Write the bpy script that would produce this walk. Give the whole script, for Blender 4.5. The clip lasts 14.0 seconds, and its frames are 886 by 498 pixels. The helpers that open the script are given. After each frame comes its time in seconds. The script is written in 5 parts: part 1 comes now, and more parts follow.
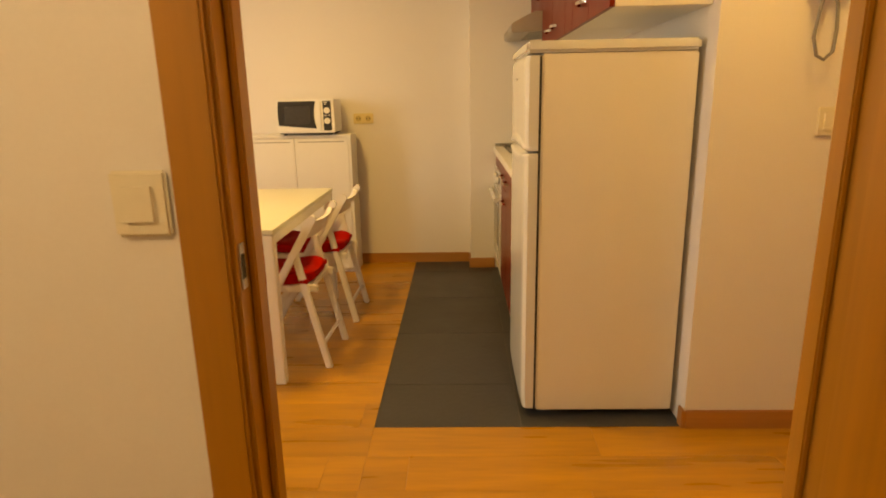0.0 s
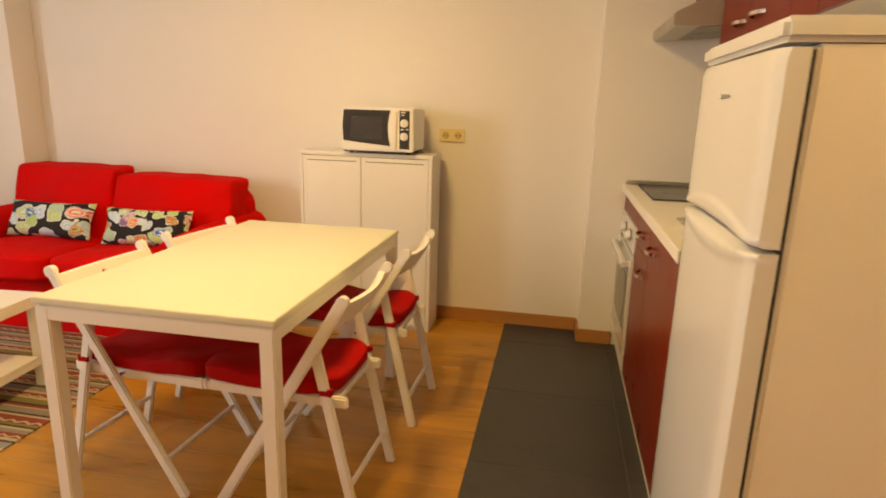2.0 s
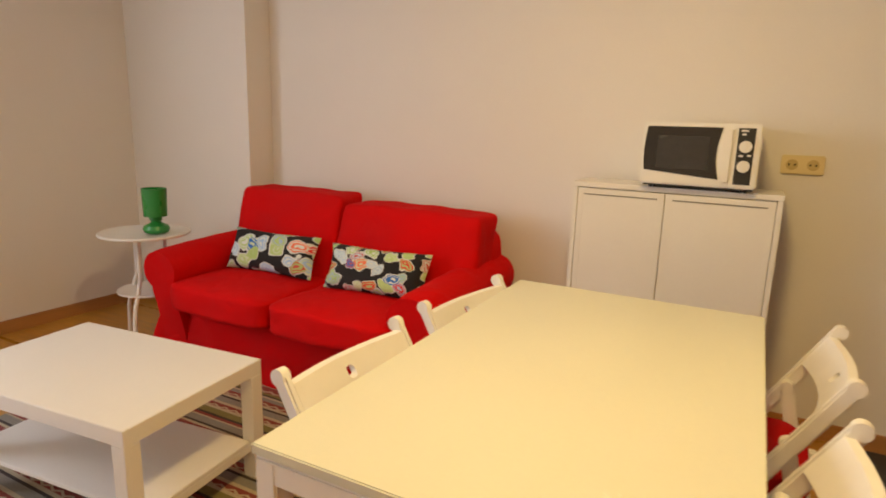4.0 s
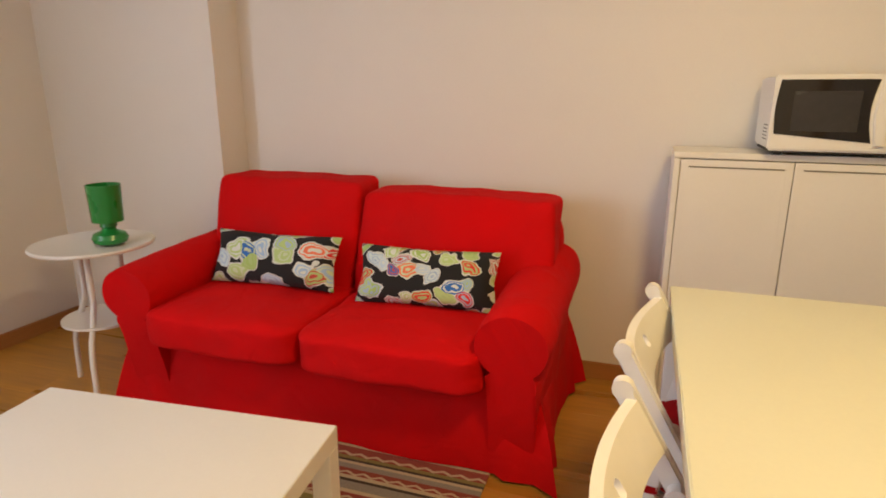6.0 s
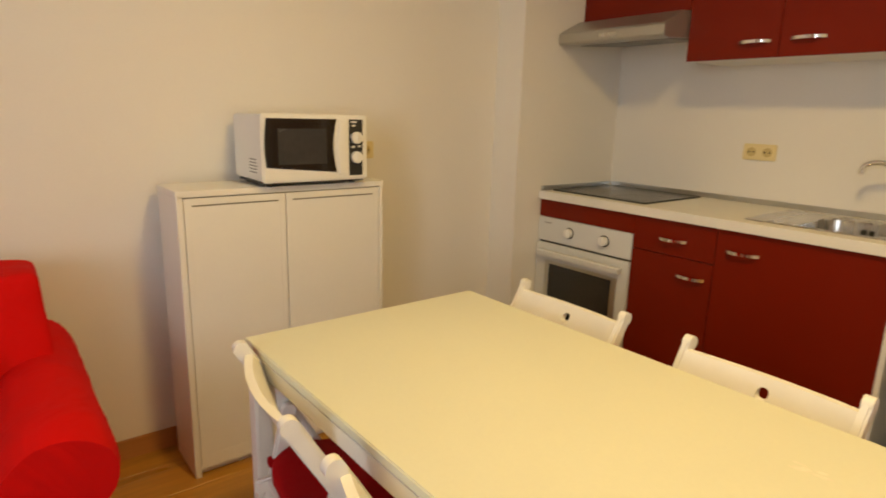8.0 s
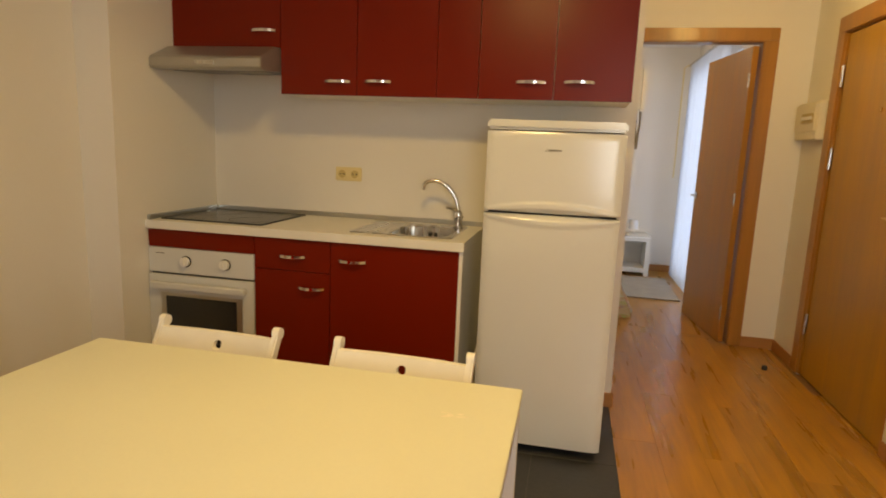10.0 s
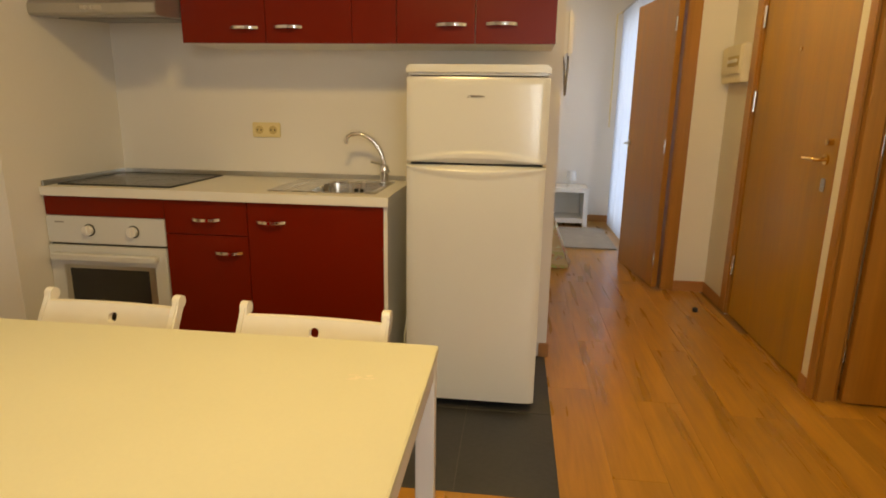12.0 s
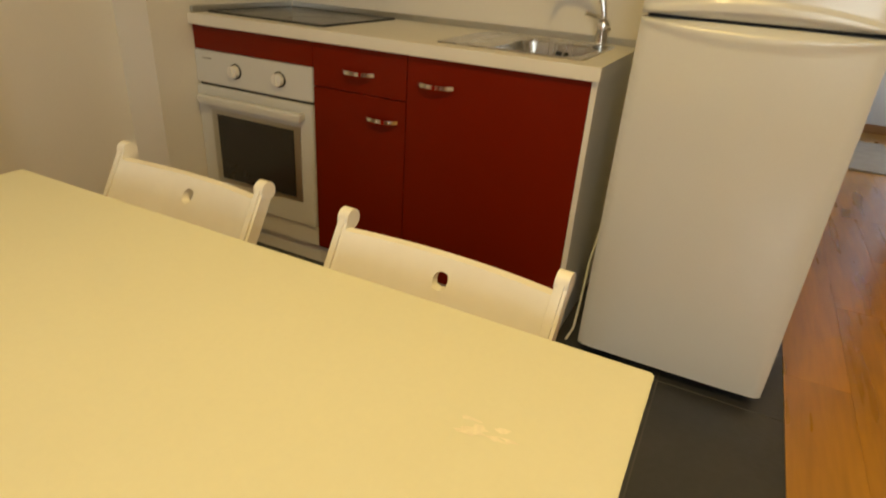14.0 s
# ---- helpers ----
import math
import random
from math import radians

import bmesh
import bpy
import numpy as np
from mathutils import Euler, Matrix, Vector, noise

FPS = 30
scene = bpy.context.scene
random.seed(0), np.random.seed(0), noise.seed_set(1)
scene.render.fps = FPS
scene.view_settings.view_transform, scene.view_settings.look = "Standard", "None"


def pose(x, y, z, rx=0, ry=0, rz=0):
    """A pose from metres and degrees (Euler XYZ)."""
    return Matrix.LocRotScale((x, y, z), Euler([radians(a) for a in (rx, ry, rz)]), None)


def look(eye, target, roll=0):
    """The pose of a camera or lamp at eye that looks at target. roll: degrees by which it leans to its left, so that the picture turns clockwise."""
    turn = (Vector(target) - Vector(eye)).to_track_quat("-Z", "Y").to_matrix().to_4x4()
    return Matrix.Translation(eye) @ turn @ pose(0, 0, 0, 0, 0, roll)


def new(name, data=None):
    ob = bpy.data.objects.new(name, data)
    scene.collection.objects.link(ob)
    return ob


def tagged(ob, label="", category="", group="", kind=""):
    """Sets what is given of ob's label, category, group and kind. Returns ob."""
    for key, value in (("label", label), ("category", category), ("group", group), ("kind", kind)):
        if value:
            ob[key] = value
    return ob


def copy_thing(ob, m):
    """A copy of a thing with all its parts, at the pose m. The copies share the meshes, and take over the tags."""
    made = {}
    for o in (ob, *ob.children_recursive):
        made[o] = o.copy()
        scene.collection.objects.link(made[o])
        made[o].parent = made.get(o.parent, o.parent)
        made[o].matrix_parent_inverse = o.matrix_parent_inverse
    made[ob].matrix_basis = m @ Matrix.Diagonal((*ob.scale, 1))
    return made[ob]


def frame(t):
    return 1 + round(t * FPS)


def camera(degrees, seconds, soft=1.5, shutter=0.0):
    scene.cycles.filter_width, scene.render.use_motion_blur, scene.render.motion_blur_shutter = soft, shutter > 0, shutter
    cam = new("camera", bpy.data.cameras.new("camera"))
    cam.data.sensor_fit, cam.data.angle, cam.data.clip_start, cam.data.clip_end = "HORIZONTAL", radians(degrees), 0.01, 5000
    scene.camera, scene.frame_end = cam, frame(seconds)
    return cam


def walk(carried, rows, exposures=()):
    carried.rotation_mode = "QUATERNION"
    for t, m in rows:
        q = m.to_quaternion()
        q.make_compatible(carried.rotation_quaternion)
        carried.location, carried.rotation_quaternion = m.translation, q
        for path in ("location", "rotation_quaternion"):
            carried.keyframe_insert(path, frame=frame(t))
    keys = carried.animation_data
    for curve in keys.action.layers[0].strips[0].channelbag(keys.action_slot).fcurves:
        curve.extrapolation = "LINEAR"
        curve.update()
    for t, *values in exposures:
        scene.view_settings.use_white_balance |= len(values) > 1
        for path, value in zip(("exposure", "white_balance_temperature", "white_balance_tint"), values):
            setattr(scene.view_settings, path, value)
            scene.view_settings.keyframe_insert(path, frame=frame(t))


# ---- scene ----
cam = camera(73.7, 14.0, soft=1.8, shutter=0.25)
PATH = [
    (0, (0.933, 2.409, 1.259), (0.877, 4.347, 0.77), -1.1),
    (0.5, (0.934, 2.645, 1.271), (0.929, 4.59, 0.807), -0.4),
    (1, (0.93, 2.904, 1.29), (0.859, 4.851, 0.839), 0.0),
    (1.5, (0.903, 3.213, 1.292), (0.711, 5.147, 0.82), 0.3),
    (2, (0.84, 3.489, 1.294), (0.479, 5.4, 0.827), 1.7),
    (2.5, (0.72, 3.717, 1.275), (0.273, 5.612, 0.822), 2.8),
    (3, (0.546, 3.915, 1.283), (0.115, 5.808, 0.806), 2.3),
    (3.5, (0.343, 4.124, 1.291), (-0.19, 5.995, 0.829), 2.4),
    (4, (0.072, 4.202, 1.254), (-0.834, 5.936, 0.838), 1.7),
    (6.3, (-0.786, 4.482, 1.232), (-1.252, 6.35, 0.688), -0.5),
    (6.5, (-0.85, 4.48, 1.244), (-1.087, 6.386, 0.687), -0.6),
    (7, (-0.971, 4.504, 1.268), (-0.628, 6.393, 0.706), -0.1),
    (7.5, (-0.998, 4.567, 1.302), (-0.22, 6.339, 0.798), 0.5),
    (8, (-1.081, 4.672, 1.298), (0.133, 6.198, 0.851), 1.6),
    (8.5, (-1.142, 4.731, 1.301), (0.383, 5.955, 0.883), 2.4),
    (9, (-1.204, 4.767, 1.295), (0.543, 5.67, 0.932), 2.0),
    (9.2, (-1.272, 4.785, 1.327), (0.543, 5.547, 0.974), 2.6),
    (11.3, (-1.271, 4.679, 1.319), (0.685, 4.894, 0.959), 0.8),
    (11.5, (-1.254, 4.677, 1.311), (0.697, 4.882, 0.925), 0.8),
    (12, (-1.163, 4.672, 1.29), (0.768, 4.902, 0.823), 0.9),
    (12.5, (-1.019, 4.659, 1.295), (0.878, 4.983, 0.752), 1.3),
    (13, (-0.818, 4.698, 1.256), (1.036, 5.169, 0.673), 1.7),
    (13.5, (-0.638, 4.779, 1.229), (1.133, 5.413, 0.551), 2.6),
    (14, (-0.494, 4.826, 1.169), (1.13, 5.593, 0.284), 4.0),
]
EXPOSURES = [(0.0, -0.15, 11500, 18), (1.0, -0.05, 10900, 18), (2.0, 0.02, 8450, 18), (3.5, -0.13, 7450, 18), (4.2, -0.34, 7150, 17), (6.5, -0.26, 6850, 17), (7.2, -0.28, 6950, 15), (8.0, -0.36, 7350, 12), (9.0, -0.62, 8200, 12), (11.5, -0.56, 8550, 11), (14.0, -0.62, 7800, 6)]
walk(cam, [(t, look(eye, target, roll)) for t, eye, target, roll in PATH], EXPOSURES)

# ---------------------------------------------------------------- light
world = bpy.data.worlds.new("world")
scene.world = world
world.use_nodes = True
wn, wl = world.node_tree.nodes, world.node_tree.links
sky = wn.new("ShaderNodeTexSky")
sky.sky_type, sky.sun_disc = "NISHITA", False
sky.sun_elevation, sky.sun_rotation = radians(32), radians(150)
wl.new(sky.outputs[0], wn["Background"].inputs[0])
wn["Background"].inputs[1].default_value = 0.08


def lamp(name, kind, m, power, colour, size=0.3, size_y=None):
    data = bpy.data.lights.new(name, kind)
    data.energy, data.color = power, colour
    if kind == "AREA":
        data.size = size
        if size_y:
            data.shape, data.size_y = "RECTANGLE", size_y
        else:
            data.shape = "DISK"
    else:
        data.shadow_soft_size = size
    ob = new(name, data)
    ob.matrix_world = m
    return ob


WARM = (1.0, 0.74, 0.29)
DAY = (0.72, 0.84, 1.0)
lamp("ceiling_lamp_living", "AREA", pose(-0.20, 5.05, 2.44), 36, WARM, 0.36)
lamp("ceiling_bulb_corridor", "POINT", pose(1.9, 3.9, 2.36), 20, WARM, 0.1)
# unseen fill added for the entry room's wall and door frame
lamp("entry_fill_light", "POINT", pose(0.3, 2.1, 2.32), 22, (1.0, 0.85, 0.60), 0.12)
lamp("window_light_living", "AREA", look((-3.51, 3.90, 1.50), (0.0, 3.90, 1.45)), 54, DAY, 0.90, 1.35)
lamp("window_light_bedroom", "AREA", look((4.75, 3.47, 1.15), (4.75, 5.0, 1.15)), 34, (0.50, 0.68, 1.0), 1.5, 2.0)
# unseen warm light added to lift the bedroom's far wall and door leaf
lamp("unseen_light_bedroom", "POINT", pose(4.3, 4.9, 2.34), 24, (1.0, 0.80, 0.50), 0.12)

# ---------------------------------------------------------------- materials


def material(name, colour, rough=0.5, metal=0.0, vary=0.06, scale=6.0, fine=60.0, bump=0.05, stretch=(1, 1, 1), coat=0.0, spread=0.0, sheen=0.0, dist=0.004, spec=0.5, fold=0.0):
    """Two scales of noise vary colour and roughness; the finer one gives relief."""
    m = bpy.data.materials.new(name)
    m.use_nodes = True
    n, l = m.node_tree.nodes, m.node_tree.links
    b = n["Principled BSDF"]
    b.inputs["Metallic"].default_value = metal
    b.inputs["Coat Weight"].default_value = coat
    b.inputs["Coat Roughness"].default_value = 0.12
    b.inputs["Sheen Weight"].default_value = sheen
    b.inputs["Specular IOR Level"].default_value = spec
    tc = n.new("ShaderNodeTexCoord")
    mp = n.new("ShaderNodeMapping")
    mp.inputs["Scale"].default_value = stretch
    l.new(tc.outputs["Object"], mp.inputs["Vector"])
    info = n.new("ShaderNodeObjectInfo")
    off = n.new("ShaderNodeVectorMath")
    off.operation = "MULTIPLY_ADD"
    l.new(info.outputs["Random"], off.inputs[0])
    off.inputs[1].default_value = (13.0, 7.0, 5.0)
    l.new(mp.outputs[0], off.inputs[2])
    big, small = n.new("ShaderNodeTexNoise"), n.new("ShaderNodeTexNoise")
    for t, sc, de in ((big, scale, 3.0), (small, fine, 4.0)):
        t.inputs["Scale"].default_value, t.inputs["Detail"].default_value = sc, de
        l.new(off.outputs[0], t.inputs["Vector"])
    add = n.new("ShaderNodeMath")
    add.operation = "MULTIPLY_ADD"
    l.new(small.outputs[0], add.inputs[0])
    add.inputs[1].default_value = 0.5
    l.new(big.outputs[0], add.inputs[2])
    ramp = n.new("ShaderNodeMapRange")
    ramp.inputs[1].default_value, ramp.inputs[2].default_value = 0.45, 1.05
    ramp.inputs[3].default_value, ramp.inputs[4].default_value = 1 - vary, 1 + vary
    l.new(add.outputs[0], ramp.inputs[0])
    hsv = n.new("ShaderNodeHueSaturation")
    hsv.inputs["Color"].default_value = (*colour, 1)
    val = ramp.outputs[0]
    if spread:
        r2 = n.new("ShaderNodeMapRange")
        r2.inputs[3].default_value, r2.inputs[4].default_value = 1 - spread, 1 + spread
        l.new(info.outputs["Random"], r2.inputs[0])
        mul = n.new("ShaderNodeMath")
        mul.operation = "MULTIPLY"
        l.new(val, mul.inputs[0])
        l.new(r2.outputs[0], mul.inputs[1])
        val = mul.outputs[0]
    l.new(val, hsv.inputs["Value"])
    l.new(hsv.outputs[0], b.inputs["Base Color"])
    rr = n.new("ShaderNodeMapRange")
    rr.inputs[1].default_value, rr.inputs[2].default_value = 0.3, 0.7
    rr.inputs[3].default_value, rr.inputs[4].default_value = max(0.02, rough * 0.85), min(1, rough * 1.15)
    l.new(big.outputs[0], rr.inputs[0])
    l.new(rr.outputs[0], b.inputs["Roughness"])
    if bump:
        bp = n.new("ShaderNodeBump")
        bp.inputs["Strength"].default_value, bp.inputs["Distance"].default_value = bump, dist
        l.new(small.outputs[0], bp.inputs["Height"])
        l.new(bp.outputs[0], b.inputs["Normal"])
        if fold:
            crease = n.new("ShaderNodeTexNoise")
            crease.inputs["Scale"].default_value, crease.inputs["Detail"].default_value, crease.inputs["Distortion"].default_value = 7.0, 2.0, 1.6
            l.new(off.outputs[0], crease.inputs["Vector"])
            b2 = n.new("ShaderNodeBump")
            b2.inputs["Strength"].default_value, b2.inputs["Distance"].default_value = fold, 0.02
            l.new(crease.outputs[0], b2.inputs["Height"])
            l.new(bp.outputs[0], b2.inputs["Normal"])
            l.new(b2.outputs[0], b.inputs["Normal"])
    return m


PAINT = material("wall_paint", (0.80, 0.77, 0.72), 0.85, vary=0.025, scale=1.2, fine=140, bump=0.12, dist=0.002)
CEIL = material("ceiling_paint", (0.82, 0.80, 0.77), 0.9, vary=0.02, scale=1.0, fine=120, bump=0.08)
PLANK = material("oak_laminate", (0.44, 0.208, 0.033), 0.30, vary=0.27, scale=2.4, fine=12, bump=0.01, stretch=(0.45, 5, 1), spread=0.09, dist=0.001)
UNDER = material("floor_joint", (0.24, 0.12, 0.04), 0.7, vary=0.1)
SLATE = material("slate_tile", (0.040, 0.040, 0.042), 0.42, vary=0.25, scale=5, fine=45, bump=0.25, spread=0.08)
GROUT = material("dark_grout", (0.11, 0.105, 0.10), 0.9, vary=0.15, scale=20, fine=120)
VENEER = material("oak_veneer", (0.39, 0.172, 0.028), 0.38, vary=0.16, scale=2.2, fine=12, bump=0.03, stretch=(6, 6, 0.35), coat=0.15, dist=0.001)
ENTRY = material("entry_veneer", (0.41, 0.215, 0.022), 0.35, vary=0.15, scale=2.2, fine=12, bump=0.03, stretch=(6, 6, 0.35), coat=0.15, dist=0.001)
SKIRTW = material("oak_skirting", (0.44, 0.20, 0.065), 0.4, vary=0.14, scale=2.2, fine=14, bump=0.03, stretch=(0.5, 0.5, 6), dist=0.001)
WHITE = material("white_lacquer", (0.80, 0.78, 0.73), 0.36, vary=0.02, scale=4, fine=90, bump=0.02, coat=0.1)
TABLE = material("white_table_laminate", (0.69, 0.69, 0.56), 0.38, vary=0.025, scale=3, fine=110, bump=0.03)
CHAIRW = material("white_painted_wood", (0.80, 0.78, 0.74), 0.42, vary=0.04, scale=5, fine=30, bump=0.06, stretch=(1, 1, 1))
ENAMEL = material("white_enamel", (0.68, 0.69, 0.68), 0.20, vary=0.02, scale=2, fine=160, bump=0.03, coat=0.4, dist=0.001)
ENSIDE = material("enamel_side", (0.76, 0.73, 0.66), 0.4, vary=0.03, scale=2, fine=220, bump=0.12, dist=0.001)
PLASTIC = material("white_plastic", (0.80, 0.79, 0.76), 0.35, vary=0.02, fine=120, bump=0.02)
# darker ivory holds the shade of the socket recesses; also the breakers' tan
WELL = material("recess_shade_and_breaker_tan", (0.58, 0.45, 0.20), 0.5, vary=0.05, fine=120)
CREAM = material("cream_plastic", (0.80, 0.74, 0.58), 0.35, vary=0.02, fine=120, bump=0.02)
IVORY = material("ivory_plastic", (0.78, 0.66, 0.36), 0.35, vary=0.02, fine=120, bump=0.02)
REDGLOSS = material("red_cabinet_front", (0.172, 0.0100, 0.002), 0.32, vary=0.05, scale=3, fine=90, bump=0.02, spec=0.22)
REDEDGE = material("red_cabinet_carcass", (0.17, 0.006, 0.003), 0.5, vary=0.05)
WORKTOP = material("white_worktop", (0.80, 0.78, 0.72), 0.42, vary=0.03, scale=5, fine=200, bump=0.03)
PLINTH = material("pale_plinth", (0.70, 0.68, 0.64), 0.45, vary=0.03)
CHROME = material("chrome", (0.82, 0.82, 0.82), 0.10, 1.0, vary=0.03, bump=0.0)
STEEL = material("brushed_steel", (0.62, 0.61, 0.59), 0.26, 1.0, vary=0.06, scale=4, fine=90, bump=0.05, stretch=(1, 12, 1), dist=0.0005)
ALU = material("aluminium_trim", (0.55, 0.55, 0.53), 0.35, 1.0, vary=0.05)
HOODM = material("silver_hood_paint", (0.46, 0.45, 0.42), 0.35, 0.75, vary=0.05)
FILTER = material("hood_filter", (0.30, 0.30, 0.28), 0.5, 0.6, vary=0.15, scale=40, fine=200, bump=0.3)
BLACKGLASS = material("black_glass", (0.012, 0.012, 0.014), 0.06, vary=0.1, bump=0.0, coat=0.5)
HOBGLASS = material("hob_glass", (0.016, 0.015, 0.013), 0.12, vary=0.15, scale=2, bump=0.0, spec=0.12)
MIDGLASS = material("oven_glass", (0.022, 0.022, 0.023), 0.16, vary=0.1, bump=0.0, coat=0.1)
MESHGLASS = material("microwave_window", (0.040, 0.040, 0.044), 0.25, vary=0.2, bump=0.0)
BLACK = material("black_plastic", (0.02, 0.02, 0.02), 0.45, vary=0.1)
GROOVE_SHADE = material("groove_shade_colour", (0.22, 0.20, 0.16), 0.8, vary=0.05)
# near-black: shade put into holes and gaps, also the dial ring and seal
DARK = material("hole_shade_and_dark_trim", (0.03, 0.028, 0.025), 0.8, vary=0.1)
SOFAC = material("red_cotton_cover", (0.60, 0.004, 0.005), 0.9, vary=0.12, scale=4, fine=320, bump=0.35, dist=0.003, spec=0.15, fold=0.35)
CUSHC = material("dark_red_cushion", (0.36, 0.004, 0.006), 0.9, vary=0.16, scale=7, fine=260, bump=0.35, dist=0.003, spec=0.15, fold=0.3)
REDPL = material("red_plastic", (0.55, 0.01, 0.01), 0.35, vary=0.05)
GREEN = material("green_plastic", (0.006, 0.22, 0.04), 0.28, vary=0.06, bump=0.02, coat=0.3)
BRASS = material("brass", (0.72, 0.50, 0.20), 0.22, 1.0, vary=0.05, bump=0.0)
# white cloth, with the blue of the daylight put into its colour
CURTAIN = material("daylight_blue_curtain", (0.62, 0.72, 0.86), 0.9, vary=0.04, fine=200, bump=0.2)
GREYRUG = material("beige_rug", (0.36, 0.31, 0.25), 0.95, vary=0.15, scale=10, fine=160, bump=0.6)
GREYC = material("grey_print", (0.22, 0.21, 0.20), 0.6, vary=0.05)
SCRATCH = material("worn_laminate", (0.77, 0.73, 0.62), 0.6, vary=0.12, scale=40, fine=160)
SHADE = material("white_lamp_shade", (0.8, 0.8, 0.8), 0.6, vary=0.02)
GLASSM = bpy.data.materials.new("window_glass")
GLASSM.use_nodes = True
GLASSM.node_tree.nodes["Principled BSDF"].inputs["Transmission Weight"].default_value = 1.0
GLASSM.node_tree.nodes["Principled BSDF"].inputs["Roughness"].default_value = 0.0


def ramp_node(n, stops, constant=True):
    r = n.new("ShaderNodeValToRGB")
    e = r.color_ramp.elements
    r.color_ramp.interpolation = "CONSTANT" if constant else "LINEAR"
    for i, (p, c) in enumerate(stops):
        el = e[i] if i < 2 else e.new(p)
        el.position, el.color = p, (*c, 1)
    return r


def pillow_print(name, seed, size):
    """Cotton print: coloured leaf-like patches with pale rims on black."""
    m = bpy.data.materials.new(name)
    m.use_nodes = True
    n, l = m.node_tree.nodes, m.node_tree.links
    b = n["Principled BSDF"]
    b.inputs["Roughness"].default_value = 0.9
    tc, mp = n.new("ShaderNodeTexCoord"), n.new("ShaderNodeMapping")
    mp.inputs["Location"].default_value = (seed, seed * 0.7, 0)
    mp.inputs["Scale"].default_value = (size, size * 0.6, size * 1.35)
    l.new(tc.outputs["Object"], mp.inputs[0])
    warp = n.new("ShaderNodeTexNoise")
    warp.inputs["Scale"].default_value = 0.9
    l.new(mp.outputs[0], warp.inputs["Vector"])
    mix = n.new("ShaderNodeVectorMath")
    mix.operation = "MULTIPLY_ADD"
    l.new(warp.outputs["Color"], mix.inputs[0])
    mix.inputs[1].default_value = (1.35, 1.35, 1.35)
    l.new(mp.outputs[0], mix.inputs[2])
    flat_in, flat = n.new("ShaderNodeSeparateXYZ"), n.new("ShaderNodeCombineXYZ")
    l.new(mix.outputs[0], flat_in.inputs[0])
    l.new(flat_in.outputs["X"], flat.inputs["X"])
    l.new(flat_in.outputs["Z"], flat.inputs["Y"])
    cell = n.new("ShaderNodeTexVoronoi")
    cell.voronoi_dimensions = "2D"
    cell.inputs["Scale"].default_value = 1.0
    l.new(flat.outputs[0], cell.inputs["Vector"])
    sep = n.new("ShaderNodeSeparateColor")
    l.new(cell.outputs["Color"], sep.inputs[0])
    cols = ramp_node(n, [(0.0, (0.36, 0.54, 0.16)), (0.14, (0.50, 0.64, 0.74)), (0.30, (0.70, 0.03, 0.03)), (0.46, (0.34, 0.52, 0.72)), (0.58, (0.44, 0.60, 0.24)), (0.66, (0.82, 0.20, 0.10)), (0.78, (0.58, 0.70, 0.70)), (0.90, (0.40, 0.55, 0.20)), (0.96, (0.03, 0.16, 0.50))])
    l.new(sep.outputs[0], cols.inputs[0])
    rings = n.new("ShaderNodeMath")
    rings.operation = "MULTIPLY"
    l.new(cell.outputs["Distance"], rings.inputs[0])
    rings.inputs[1].default_value = 2.6
    turn = n.new("ShaderNodeMath")
    turn.operation = "FRACT"
    l.new(rings.outputs[0], turn.inputs[0])
    blot = ramp_node(n, [(0.0, (1, 1, 1)), (0.30, (0, 0, 0)), (0.62, (1, 1, 1)), (0.80, (0, 0, 0))])
    l.new(turn.outputs[0], blot.inputs[0])
    two = n.new("ShaderNodeMix")
    two.data_type = "RGBA"
    l.new(blot.outputs[0], two.inputs[0])
    l.new(cols.outputs[0], two.inputs[6])
    cols2 = ramp_node(n, [(0.0, (0.66, 0.72, 0.66)), (0.30, (0.40, 0.56, 0.22)), (0.48, (0.36, 0.50, 0.64)), (0.66, (0.55, 0.08, 0.06)), (0.76, (0.55, 0.66, 0.42))])
    l.new(sep.outputs[1], cols2.inputs[0])
    l.new(cols2.outputs[0], two.inputs[7])
    rim = ramp_node(n, [(0.0, (1, 1, 1)), (0.42, (0.5, 0.5, 0.5)), (0.48, (0, 0, 0))])
    l.new(cell.outputs["Distance"], rim.inputs[0])
    s2 = n.new("ShaderNodeSeparateColor")
    l.new(rim.outputs[0], s2.inputs[0])
    a, c = n.new("ShaderNodeMath"), n.new("ShaderNodeMath")
    a.operation, c.operation = "GREATER_THAN", "GREATER_THAN"
    a.inputs[1].default_value, c.inputs[1].default_value = 0.2, 0.8
    l.new(s2.outputs[0], a.inputs[0])
    l.new(s2.outputs[0], c.inputs[0])
    m1, m2 = n.new("ShaderNodeMix"), n.new("ShaderNodeMix")
    m1.data_type = m2.data_type = "RGBA"
    l.new(c.outputs[0], m1.inputs[0])
    m1.inputs[6].default_value = (0.62, 0.66, 0.62, 1)
    l.new(two.outputs[2], m1.inputs[7])
    l.new(a.outputs[0], m2.inputs[0])
    m2.inputs[6].default_value = (0.012, 0.012, 0.013, 1)
    l.new(m1.outputs[2], m2.inputs[7])
    l.new(m2.outputs[2], b.inputs["Base Color"])
    bp, fn = n.new("ShaderNodeBump"), n.new("ShaderNodeTexNoise")
    fn.inputs["Scale"].default_value = 300
    l.new(tc.outputs["Object"], fn.inputs["Vector"])
    bp.inputs["Strength"].default_value, bp.inputs["Distance"].default_value = 0.3, 0.003
    l.new(fn.outputs[0], bp.inputs["Height"])
    l.new(bp.outputs[0], b.inputs["Normal"])
    return m


PRINT_A = pillow_print("leaf_print_a", 2.3, 10.0)
